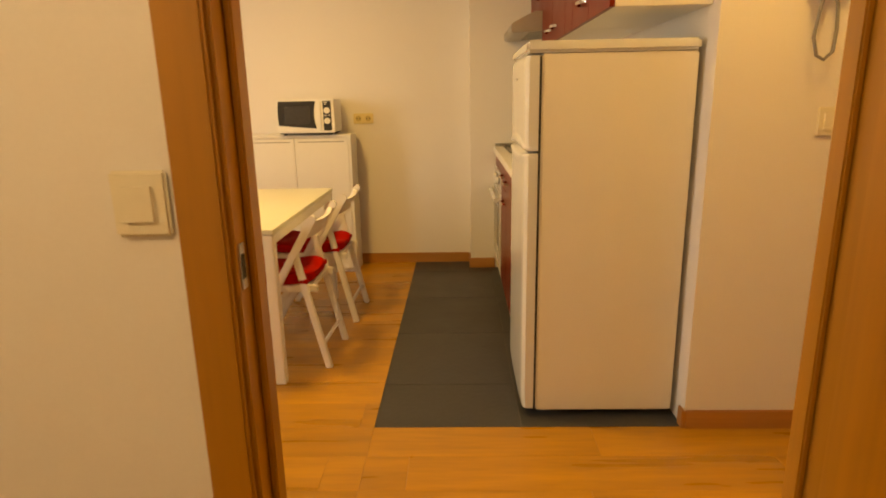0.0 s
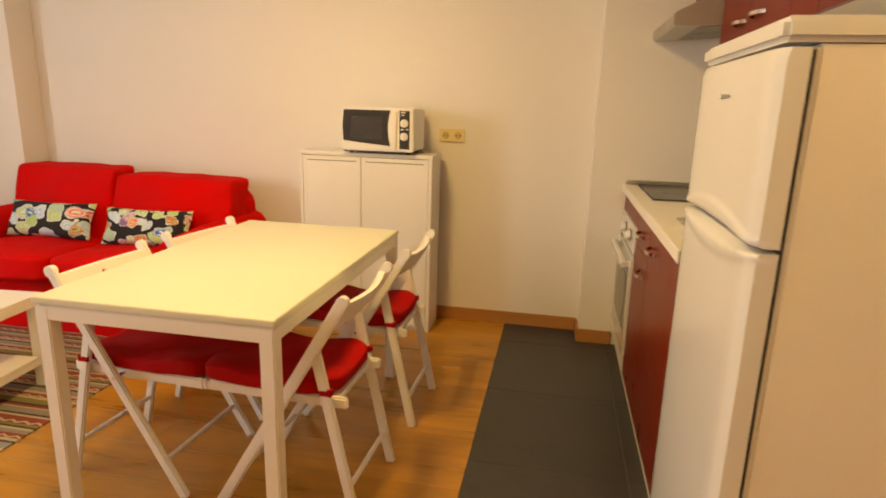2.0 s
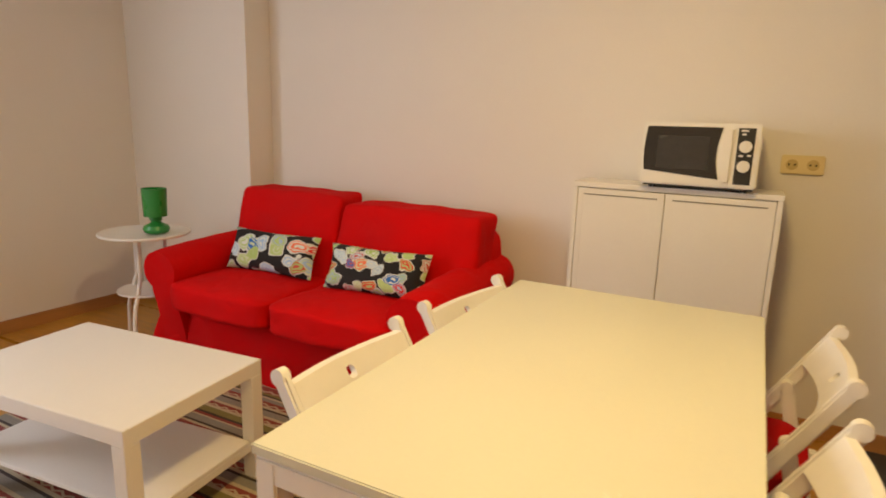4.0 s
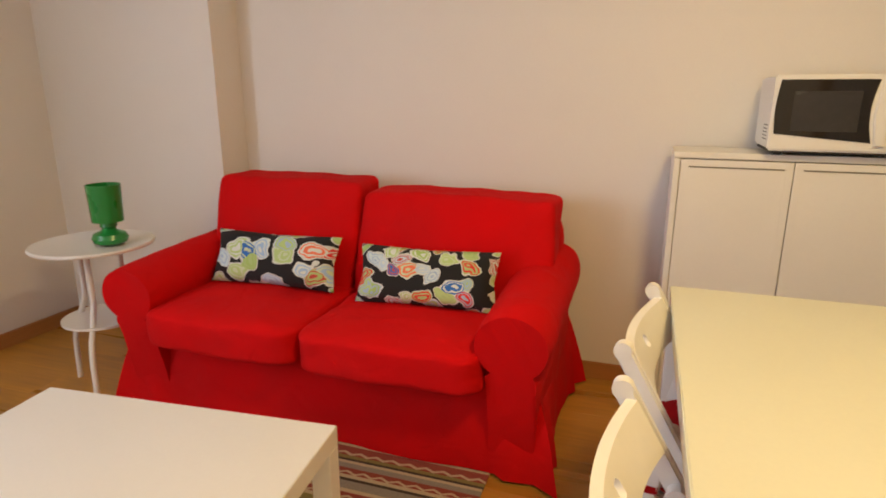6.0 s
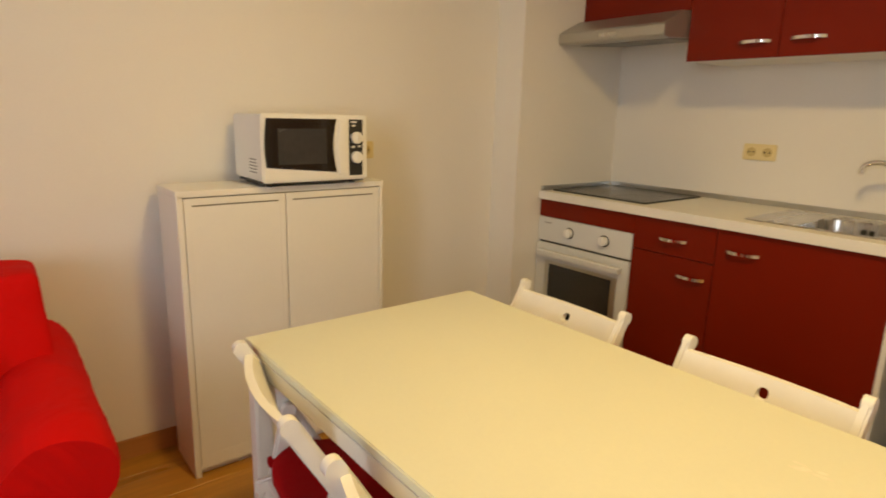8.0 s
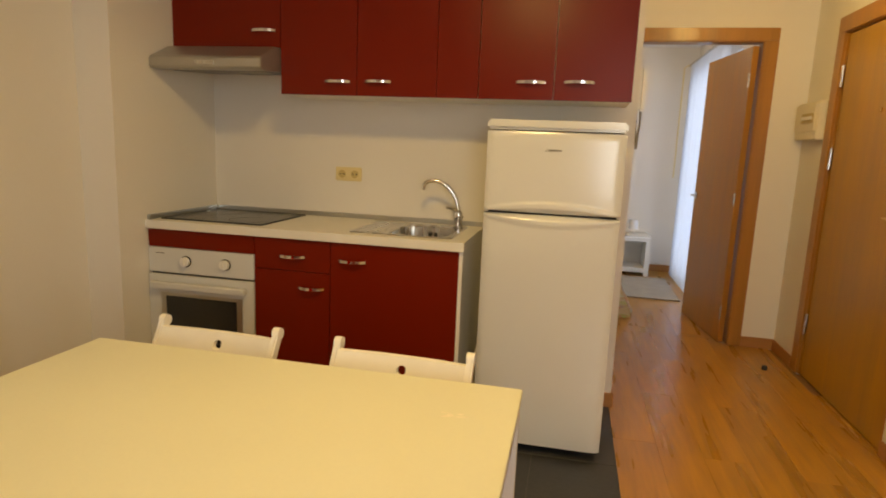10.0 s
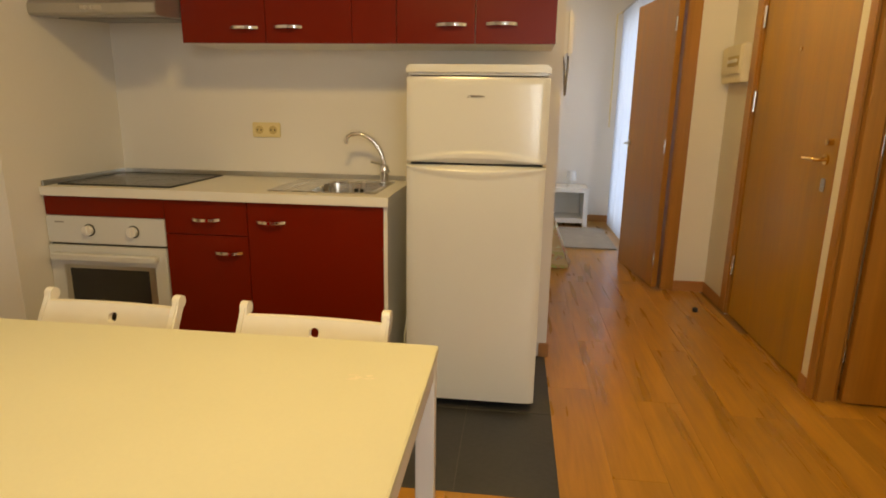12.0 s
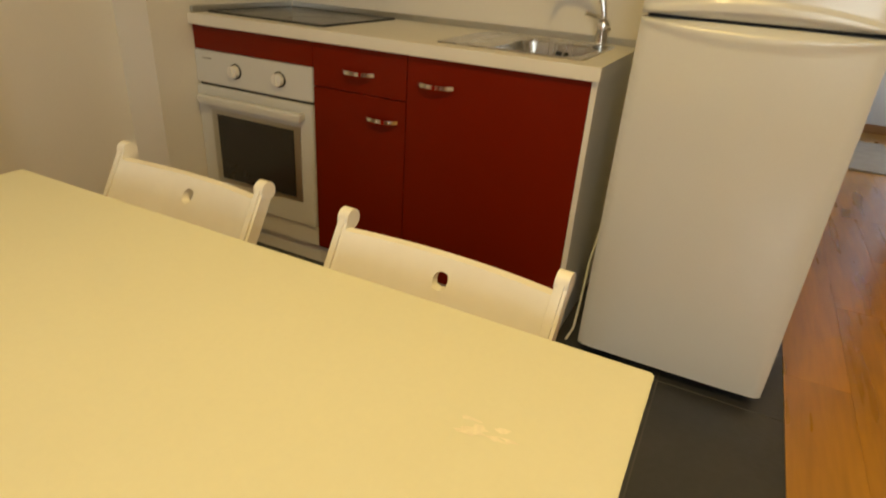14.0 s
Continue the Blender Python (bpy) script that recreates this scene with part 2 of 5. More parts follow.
PRINT_B = pillow_print("leaf_print_b", 11.7, 13.5)


def striped_rug():
    """Flat-woven wool: bands across the short way, some with a row of chevrons."""
    m = bpy.data.materials.new("striped_wool")
    m.use_nodes = True
    n, l = m.node_tree.nodes, m.node_tree.links
    b = n["Principled BSDF"]
    b.inputs["Roughness"].default_value = 0.95
    tc, sep = n.new("ShaderNodeTexCoord"), n.new("ShaderNodeSeparateXYZ")
    l.new(tc.outputs["Object"], sep.inputs[0])
    zig = n.new("ShaderNodeMath")
    zig.operation = "PINGPONG"
    l.new(sep.outputs["X"], zig.inputs[0])
    zig.inputs[1].default_value = 0.03
    sh = n.new("ShaderNodeMath")
    sh.operation = "MULTIPLY_ADD"
    l.new(zig.outputs[0], sh.inputs[0])
    sh.inputs[1].default_value = 0.45
    l.new(sep.outputs["Y"], sh.inputs[2])

    def wrap(src, period):
        a, c = n.new("ShaderNodeMath"), n.new("ShaderNodeMath")
        a.operation, c.operation = "DIVIDE", "FRACT"
        l.new(src, a.inputs[0])
        a.inputs[1].default_value = period
        l.new(a.outputs[0], c.inputs[0])
        return c.outputs[0]
    red, cream, dark, olive, grey = (0.24, 0.05, 0.04), (0.46, 0.38, 0.26), (0.05, 0.035, 0.03), (0.20, 0.17, 0.06), (0.24, 0.22, 0.19)
    bands = ramp_node(n, [(0.0, red), (0.12, cream), (0.15, dark), (0.18, grey), (0.27, cream), (0.29, red), (0.33, dark), (0.36, olive), (0.45, cream), (0.49, red), (0.56, cream), (0.60, grey), (0.69, dark), (0.72, cream), (0.76, red), (0.84, grey), (0.90, cream), (0.93, dark), (0.96, olive)])
    l.new(wrap(sep.outputs["Y"], 0.40), bands.inputs[0])
    chev = ramp_node(n, [(0.0, (0, 0, 0)), (0.03, (1, 1, 1)), (0.055, (0, 0, 0)), (0.51, (1, 1, 1)), (0.535, (0, 0, 0)), (0.79, (1, 1, 1)), (0.815, (0, 0, 0))])
    l.new(wrap(sh.outputs[0], 0.40), chev.inputs[0])
    mix = n.new("ShaderNodeMix")
    mix.data_type = "RGBA"
    l.new(chev.outputs[0], mix.inputs[0])
    l.new(bands.outputs[0], mix.inputs[6])
    mix.inputs[7].default_value = (0.45, 0.36, 0.25, 1)
    nz = n.new("ShaderNodeTexNoise")
    nz.inputs["Scale"].default_value = 180
    l.new(tc.outputs["Object"], nz.inputs["Vector"])
    mr = n.new("ShaderNodeMapRange")
    mr.inputs[3].default_value, mr.inputs[4].default_value = 0.7, 1.25
    l.new(nz.outputs[0], mr.inputs[0])
    hsv = n.new("ShaderNodeHueSaturation")
    l.new(mix.outputs[2], hsv.inputs["Color"])
    l.new(mr.outputs[0], hsv.inputs["Value"])
    l.new(hsv.outputs[0], b.inputs["Base Color"])
    bp = n.new("ShaderNodeBump")
    bp.inputs["Strength"].default_value, bp.inputs["Distance"].default_value = 0.5, 0.004
    l.new(nz.outputs[0], bp.inputs["Height"])
    l.new(bp.outputs[0], b.inputs["Normal"])
    return m


RUG = striped_rug()


def floral():
    m = pillow_print("floral_bedspread", 4.4, 14.0)
    for node in m.node_tree.nodes:
        if node.type == "VALTORGB" and len(node.color_ramp.elements) > 5:
            for k, el in enumerate(node.color_ramp.elements):
                el.color = ((0.62, 0.52, 0.36, 1), (0.66, 0.58, 0.44, 1), (0.55, 0.36, 0.24, 1))[k % 3]
        if node.type == "MIX" and node.data_type == "RGBA":
            node.inputs[6].default_value = (0.60, 0.52, 0.38, 1)
            node.inputs[7].default_value = (0.66, 0.60, 0.48, 1)
    return m


FLORAL = floral()

# ---------------------------------------------------------------- mesh tools
ORIGIN = {}


def box(bm, x0, x1, y0, y1, z0, z1, bevel=0.0, seg=2):
    vs = [bm.verts.new((x, y, z)) for z in (z0, z1) for y in (y0, y1) for x in (x0, x1)]
    fs = [bm.faces.new([vs[i] for i in q]) for q in ((0, 2, 3, 1), (4, 5, 7, 6), (0, 1, 5, 4), (2, 6, 7, 3), (0, 4, 6, 2), (1, 3, 7, 5))]
    if bevel:
        es = list({e for f in fs for e in f.edges})
        bmesh.ops.bevel(bm, geom=es, offset=bevel, segments=seg, affect="EDGES", clamp_overlap=True)
    return bm


def boxes(rows, bevel=0.0):
    bm = bmesh.new()
    for r in rows:
        box(bm, *r, bevel=bevel)
    return bm


def bar(bm, p, q, w, t, up=(0, 1, 0), bevel=0.004, ends=0.0):
    """A beam from p to q, w wide along up and t thick across."""
    p, q, up = Vector(p), Vector(q), Vector(up)
    d = (q - p).normalized()
    side = up - d * up.dot(d)
    side.normalize()
    nrm = d.cross(side)
    m = Matrix((side, nrm, d)).transposed().to_4x4()
    m.translation = p
    b = bmesh.new()
    box(b, -w / 2, w / 2, -t / 2, t / 2, -ends, (q - p).length + ends, bevel=bevel)
    me = bpy.data.meshes.new("tmp")
    b.transform(m)
    b.to_mesh(me)
    b.free()
    bm.from_mesh(me)
    bpy.data.meshes.remove(me)
    return bm


def lathe(bm, cx, cy, rows, seg=28):
    """Rows of (radius, height) turned about the upright line through cx, cy."""
    rings = []
    for r, z in rows:
        rings.append([bm.verts.new((cx + r * math.cos(2 * math.pi * i / seg), cy + r * math.sin(2 * math.pi * i / seg), z)) for i in range(seg)])
    for a, b in zip(rings, rings[1:]):
        for i in range(seg):
            bm.faces.new((a[i], a[(i + 1) % seg], b[(i + 1) % seg], b[i]))
    bm.faces.new(rings[0][::-1])
    bm.faces.new(rings[-1])
    return bm


def tube(bm, pts, r, seg=10):
    """A round rod through the points."""
    pts = [Vector(p) for p in pts]
    rings = []
    side = None
    for i, p in enumerate(pts):
        d = (pts[min(i + 1, len(pts) - 1)] - pts[max(i - 1, 0)]).normalized()
        if side is None:
            side = d.orthogonal().normalized()
        side = (side - d * side.dot(d)).normalized()
        other = d.cross(side)
        rings.append([bm.verts.new(p + r * (math.cos(2 * math.pi * k / seg) * side + math.sin(2 * math.pi * k / seg) * other)) for k in range(seg)])
    for a, b in zip(rings, rings[1:]):
        for k in range(seg):
            bm.faces.new((a[k], a[(k + 1) % seg], b[(k + 1) % seg], b[k]))
    bm.faces.new(rings[0][::-1])
    bm.faces.new(rings[-1])
    return bm


def prism(bm, profile, axis, a, b, bevel=0.0):
    """A closed outline in the two other axes, drawn out along axis from a to b."""
    def at(u, v, w):
        return {"x": (w, u, v), "y": (u, w, v), "z": (u, v, w)}[axis]
    ra = [bm.verts.new(at(u, v, a)) for u, v in profile]
    rb = [bm.verts.new(at(u, v, b)) for u, v in profile]
    n = len(profile)
    fs = [bm.faces.new(ra[::-1]), bm.faces.new(rb)]
    for i in range(n):
        fs.append(bm.faces.new((ra[i], ra[(i + 1) % n], rb[(i + 1) % n], rb[i])))
    if bevel:
        es = list({e for f in fs[:2] for e in f.edges})
        bmesh.ops.bevel(bm, geom=es, offset=bevel, segments=3, affect="EDGES", clamp_overlap=True)
    return bm


def soft(bm, x0, x1, y0, y1, z0, z1, n=14, p=5.0, wrinkle=0.006, freq=6.0, seed=0, shape=None):
    """A stuffed body: a rounded, slightly creased block."""
    grid = {}

    def vert(i, j, k):
        key = (i, j, k)
        if key not in grid:
            v = Vector((2 * i / n - 1, 2 * j / n - 1, 2 * k / n - 1))
            s = (abs(v.x) ** p + abs(v.y) ** p + abs(v.z) ** p) ** (1 / p)
            v = v / s
            co = Vector(((x0 + x1) / 2 + v.x * (x1 - x0) / 2, (y0 + y1) / 2 + v.y * (y1 - y0) / 2, (z0 + z1) / 2 + v.z * (z1 - z0) / 2))
            co += wrinkle * noise.noise_vector(co * freq + Vector((seed, seed, 0))) + 0.4 * wrinkle * noise.noise_vector(co * freq * 3.1 + Vector((0, seed, 9)))
            if shape:
                co = shape(co, v)
            grid[key] = bm.verts.new(co)
        return grid[key]
    for a in range(n):
        for c in range(n):
            for side in (0, n):
                q = [(side, a, c), (side, a + 1, c), (side, a + 1, c + 1), (side, a, c + 1)]
                r = [(a, side, c), (a + 1, side, c), (a + 1, side, c + 1), (a, side, c + 1)]
                t = [(a, c, side), (a + 1, c, side), (a + 1, c + 1, side), (a, c + 1, side)]
                for quad in (q, r, t):
                    bm.faces.new([vert(*x) for x in quad])
    bmesh.ops.recalc_face_normals(bm, faces=bm.faces)
    return bm


def thing(name, origin, label, category, group="", kind=""):
    e = new(name)
    e.location = origin
    e.empty_display_size = 0.1
    ORIGIN[e] = Vector(origin)
    return tagged(e, label, category, group, kind)


def part(name, bm, mat, parent, label="", smooth=False, angle=35):
    """Links a bmesh, in world coordinates, as one mesh under a thing or a part."""
    o = ORIGIN[parent]
    bm.transform(Matrix.Translation(-o))
    bmesh.ops.recalc_face_normals(bm, faces=bm.faces)
    me = bpy.data.meshes.new(name)
    if smooth:
        for f in bm.faces:
            f.smooth = True
        lim = radians(angle)
        for e in bm.edges:
            if len(e.link_faces) == 2 and e.calc_face_angle(0) > lim:
                e.smooth = False
    bm.to_mesh(me)
    bm.free()
    me.materials.append(mat)
    ob = new(name, me)
    ob.parent = parent
    ORIGIN[ob] = o
    if label:
        tagged(ob, label)
    return ob


def solid(name, bm, mat, label, category, group="", kind="", origin=None, smooth=False):
    """A thing, or a piece of the setting, that is a single mesh."""
    o = Vector(origin) if origin else Vector((0, 0, 0))
    bm.transform(Matrix.Translation(-o))
    bmesh.ops.recalc_face_normals(bm, faces=bm.faces)
    me = bpy.data.meshes.new(name)
    if smooth:
        for f in bm.faces:
            f.smooth = True
        for e in bm.edges:
            if len(e.link_faces) == 2 and e.calc_face_angle(0) > radians(35):
                e.smooth = False
    bm.to_mesh(me)
    bm.free()
    me.materials.append(mat)
    ob = new(name, me)
    ob.location = o
    ORIGIN[ob] = o
    return tagged(ob, label, category, group, kind)


# ---------------------------------------------------------------- plan
FZ = 0.02                               # level of the floor
X_W, X_K, X_E = -3.57, 1.785, 3.13      # west wall, kitchen wall, corridor's end wall
Y_N, Y_P = 6.925, 6.745                 # back wall, face of the kitchen pillar
Y_S0, Y_S1 = 3.197, 3.282                # the two faces of the south wall
Y_C = 4.47                              # corridor's north wall
H = 2.50
DX0, DX1, DH = 0.622, 1.475, 2.05        # doorway that is walked through
EX0, EX1 = 1.640, 2.63                   # entrance door leaf
BY0, BY1, BH = 3.59, 4.40, 2.09         # bedroom doorway
NX_0, NX_1 = 2.415, 3.10                # doorway in the corridor's north wall
WY0, WY1, WZ0, WZ1 = 3.42, 4.38, 0.80, 2.20


def wall(name, rows, label="plain white painted wall with a fine texture"):
    return solid(name, boxes(rows), PAINT, label, "wall", kind="structure")


wall("wall_north", [(X_W - 0.1, 1.90, Y_N, Y_N + 0.12, 0, H)])
wall("wall_pillar_kitchen", [(1.02, X_K + 0.003, Y_P, Y_N - 0.001, 0, H)], "white painted wall pillar beside the kitchen units")
wall("wall_pillar_corner", [(X_W - 0.003, -2.53, 6.735, Y_N - 0.001, 0, H)], "white painted wall pillar in the corner behind the sofa")
wall("wall_west", [(X_W - 0.12, X_W, Y_S0, WY0, 0, H), (X_W - 0.12, X_W, WY0, WY1, 0, WZ0), (X_W - 0.12, X_W, WY0, WY1, WZ1, H), (X_W - 0.12, X_W, WY1, Y_N, 0, H)])
wall("wall_kitchen", [(X_K, X_K + 0.1, Y_C, Y_N, 0, H)], "white painted kitchen wall behind the worktop")
wall("wall_corridor_north", [(X_K + 0.1, NX_0 - 0.02, Y_C, Y_C + 0.1, 0, H), (NX_0 - 0.02, NX_1 + 0.02, Y_C, Y_C + 0.1, 2.07, H), (NX_1 + 0.02, X_E - 0.001, Y_C, Y_C + 0.1, 0, H)], "plain painted corridor wall lit warm yellow")
wall("wall_south", [
    (X_W, DX0 - 0.02, Y_S0, Y_S1, 0, H), (DX0 - 0.02, DX1 + 0.02, Y_S0, Y_S1, DH + 0.02, H),
    (DX1 + 0.02, EX0 - 0.021, Y_S0, Y_S1, 0, H), (EX0 - 0.021, EX1 + 0.04, Y_S0, Y_S1, 2.08, H), (EX1 + 0.04, X_E, Y_S0, Y_S1, 0, H)])
wall("wall_east", [(X_E, X_E + 0.1, Y_S0, BY0 - 0.02, 0, H), (X_E, X_E + 0.1, BY0 - 0.02, BY1 + 0.02, BH + 0.02, H), (X_E, X_E + 0.1, BY1 + 0.02, 6.6, 0, H)])
wall("wall_bedroom_far", [(5.80, 5.92, 3.0, 6.6, 0, H)], "pale painted bedroom wall")
wall("wall_bedroom_south", [(X_E + 0.1, 4.0, 3.40, 3.50, 0, H), (5.5, 5.8, 3.40, 3.50, 0, H), (4.0, 5.5, 3.40, 3.50, 2.2, H), (4.0, 5.5, 3.40, 3.50, 0, 0.1)])
wall("wall_bedroom_north", [(X_E + 0.1, 5.8, 6.5, 6.6, 0, H)])
wall("wall_bathroom_north", [(X_K + 0.1, X_E, 6.0, 6.1, 0, H)])
wall("wall_entry_west", [(-0.45, -0.35, 1.2, Y_S0, 0, H)])
wall("wall_entry_east", [(2.3, 2.4, 1.2, Y_S0, 0, H)])
wall("wall_entry_south", [(-0.45, 2.4, 1.1, 1.2, 0, H)])
solid("wall_landing", boxes([(2.4, X_E + 0.1, 2.9, 3.0, 0, H)]), PAINT, "plain wall outside the flat", "wall", kind="structure")
solid("ceiling", boxes([(X_W - 0.1, 1.9, Y_S0, Y_N + 0.1, H, H + 0.1), (1.9, X_E + 0.1, Y_S0, 6.1, H, H + 0.1), (X_E + 0.1, 5.9, 3.0, 6.6, H, H + 0.1), (-0.45, 2.4, 1.1, Y_S0, H, H + 0.1)]), CEIL, "plain white ceiling", "ceiling", kind="structure")

# window and curtain that let the daylight in behind the walker
win = thing("window_1", (X_W - 0.06, 3.9, WZ0), "white framed window in the living room wall", "window", kind="structure")
FA, FB, WM = X_W - 0.085, X_W - 0.045, (WY0 + WY1) / 2
for row in ((WY0, WY0 + 0.05, WZ0, WZ1), (WY1 - 0.05, WY1, WZ0, WZ1), (WY0 + 0.05, WY1 - 0.05, WZ0, WZ0 + 0.05), (WY0 + 0.05, WY1 - 0.05, WZ1 - 0.05, WZ1), (WM - 0.03, WM + 0.03, WZ0 + 0.05, WZ1 - 0.05)):
    part("window_frame", boxes([(FA, FB, *row)], 0.003), WHITE, win)
for y0, y1 in ((WY0 + 0.05, WM - 0.03), (WM + 0.03, WY1 - 0.05)):
    g = part("pane", boxes([(FA + 0.016, FA + 0.022, y0, y1, WZ0 + 0.05, WZ1 - 0.05)]), GLASSM, win)
    g.visible_shadow = False

# floor slab
solid_floor = thing("floor", (0, 0, 0), "oak laminate floor in long planks with a slate tiled kitchen strip", "floor", kind="structure")
part("slab", boxes([(X_W - 0.1, 5.92, 1.1, Y_N + 0.1, -0.12, -0.0085)]), UNDER, solid_floor, "dark joints between the planks")
TX0, TX1, TY0 = 0.590, X_K, 4.475
solid_floor.location.z = FZ
part("grout_bed", boxes([(TX0, TX1 - 0.002, TY0, Y_N, -0.0085, -0.0022)]), GROUT, solid_floor, "dark grout between the tiles")

# skirting
SK = 0.075


def skirting(rows):
    bm = bmesh.new()
    for r in rows:
        box(bm, *r, FZ - 0.004, FZ + SK, bevel=0.004)
    return bm


solid("baseboard", skirting([
    (-2.515, 1.008, Y_N - 0.013, Y_N - 0.001), (1.008, 1.0195, Y_P - 0.012, Y_N - 0.013), (1.0195, 1.20, Y_P - 0.012, Y_P - 0.001),
    (X_W + 0.001, X_W + 0.012, Y_S1, 6.734), (X_W + 0.012, -2.518, 6.723, 6.734), (-2.529, -2.518, 6.734, Y_N - 0.013),
    (X_K + 0.0, NX_0 - 0.08, Y_C - 0.012, Y_C - 0.001), (X_K - 0.012, X_K - 0.001, Y_C - 0.012, Y_C + 0.04),
    (X_W + 0.012, DX0 - 0.11, Y_S1 + 0.001, Y_S1 + 0.012), (DX1 + 0.067, EX0 - 0.022, Y_S1 + 0.001, Y_S1 + 0.012), (EX1 + 0.125, X_E - 0.012, Y_S1 + 0.001, Y_S1 + 0.012),
    (X_E - 0.012, X_E - 0.001, Y_S1 + 0.001, BY0 - 0.09),
    (5.788, 5.799, 3.52, 6.48)]), SKIRTW, "varnished oak skirting board along the walls", "baseboard", kind="structure")


def casing(name, axis, a0, a1, h, f0, f1, label, width=0.07, mat=VENEER, low=True, far=None):
    """Door lining and architraves round an opening from a0 to a1 along axis, in a wall between faces f0 and f1."""
    t = thing(name, (0, 0, 0), label, "door frame", kind="structure")
    far = far or width

    def b(u0, u1, v0, v1, z0, z1):
        return (u0, u1, v0, v1, z0, z1) if axis == "x" else (v0, v1, u0, u1, z0, z1)
    part("jamb", boxes([b(a0 - 0.02, a0, f0, f1, FZ, h)], 0.003), mat, t)
    part("jamb", boxes([b(a1, a1 + 0.02, f0, f1, FZ, h)], 0.003), mat, t)
    part("head", boxes([b(a0 - 0.02, a1 + 0.02, f0, f1, h, h + 0.02)], 0.003), mat, t)
    for f, g in ((f0 - 0.013, f0 - 0.0005), (f1 + 0.0005, f1 + 0.013)):
        if low:
            part("architrave", boxes([b(a0 - width - 0.006, a0 - 0.006, f, g, FZ, h + 0.006)], 0.004), mat, t)
        part("architrave", boxes([b(a1 + 0.006, a1 + far + 0.006, f, g, FZ, h + 0.006)], 0.004), mat, t)
        part("architrave", boxes([b(a0 - (width if low else 0) - 0.006, a1 + far + 0.006, f, g, h + 0.006, h + 0.006 + width)], 0.004), mat, t)
    return t


fr = casing("door_frame_1", "x", DX0, DX1, DH, Y_S0, Y_S1, "varnished oak door frame with a steel strike plate", 0.066, far=0.060)
part("stop", boxes([(DX0 + 0.0005, DX0 + 0.012, Y_S0 + 0.042, Y_S1 - 0.004, FZ, DH - 0.001)], 0.003), VENEER, fr)
part("stop", boxes([(DX1 - 0.012, DX1 - 0.0005, Y_S0 + 0.042, Y_S1 - 0.004, FZ, DH - 0.001)], 0.003), VENEER, fr)
part("strike_plate", boxes([(DX0 + 0.0005, DX0 + 0.0025, Y_S0 + 0.008, Y_S0 + 0.028, 1.000, 1.068)], 0.001), STEEL, fr, "steel strike plate")
# dark patch painted as the shade inside the strike hole
part("strike_hole", boxes([(DX0 + 0.0026, DX0 + 0.0032, Y_S0 + 0.012, Y_S0 + 0.024, 1.016, 1.052)]), DARK, fr)
casing("door_frame_2", "x", EX0 - 0.001, EX1 + 0.02, 2.06, Y_S0, Y_S1, "oak frame round the entrance door", 0.095, VENEER, False)
casing("door_frame_4", "x", NX_0, NX_1, 2.05, Y_C, Y_C + 0.1, "varnished oak frame of the bathroom doorway")
bk = thing("waste_bin", (2.62, 4.74, FZ), "small red plastic waste bin on the bathroom floor", "bin")
part("bucket", lathe(bmesh.new(), 2.62, 4.74, [(0.09, FZ), (0.095, FZ + 0.004), (0.125, 0.25), (0.130, 0.256), (0.122, 0.256), (0.09, FZ + 0.012)], 32), REDPL, bk, "", True)
casing("door_frame_3", "y", BY0, BY1, BH, X_E, X_E + 0.1, "varnished oak frame of the bedroom doorway", 0.085)


def lever(parent, x, y, z, dx, dy, nx, ny, mat, plate=0.0):
    """A lever handle at x, y, z on a leaf: it stands off along n and reaches along d."""
    bm = bmesh.new()
    p = Vector((x, y, z))
    nv, dv = Vector((nx, ny, 0)), Vector((dx, dy, 0))
    tube(bm, [p - nv * 0.002, p + nv * 0.035, p + nv * 0.048 + dv * 0.010, p + nv * 0.050 + dv * 0.03, p + nv * 0.050 + dv * 0.12], 0.0085)
    tube(bm, [p - nv * 0.001, p + nv * 0.010], 0.024, 18)
    part("door_handle", bm, mat, parent, "", True)


# open leaf of the doorway, swung into the entry room
leaf = thing("door_1", (0, 0, 0), "plain oak veneer door standing open against the passage", "door", kind="structure")
part("leaf", boxes([(0.0, 0.82, -0.04, 0.0, FZ + 0.008, 2.035)], 0.003), VENEER, leaf)
lever(leaf, 0.76, 0.0, 1.04, -1, 0, 0, 1, STEEL)
lever(leaf, 0.76, -0.04, 1.04, -1, 0, 0, -1, STEEL)
for hz in (0.25, 1.16, 1.85):
    part("hinge", lathe(bmesh.new(), -0.004, 0.006, [(0.006, hz - 0.045), (0.006, hz + 0.045)], 12), STEEL, leaf)
leaf.matrix_basis = pose(DX1 + 0.018, Y_S0 - 0.024, 0, 0, 0, -93)

# entrance door
ent = thing("door_2", (EX0, Y_S1, 0), "closed oak veneer entrance door with brass lever and peephole", "door", kind="structure")
part("leaf", boxes([(EX0, EX1, Y_S1 - 0.045, Y_S1 - 0.006, FZ + 0.008, 2.05)], 0.003), ENTRY, ent)
lever(ent, EX0 + 0.080, Y_S1 - 0.006, 1.085, 1, 0, 0, 1, BRASS)
part("lock_plate", boxes([(EX0 + 0.055, EX0 + 0.095, Y_S1 - 0.0055, Y_S1 - 0.001, 0.94, 1.00)], 0.002), STEEL, ent, "dark steel keyhole plate")
bm = bmesh.new()
tube(bm, [(EX0 + 0.05, Y_S1 - 0.008, 1.165), (EX0 + 0.05, Y_S1 + 0.02, 1.165)], 0.015, 16)
part("latch_knob", bm, BRASS, ent, "brass latch knob", True)
bm = bmesh.new()
tube(bm, [(2.13, Y_S1 - 0.008, 1.60), (2.13, Y_S1 + 0.0, 1.60)], 0.011, 16)
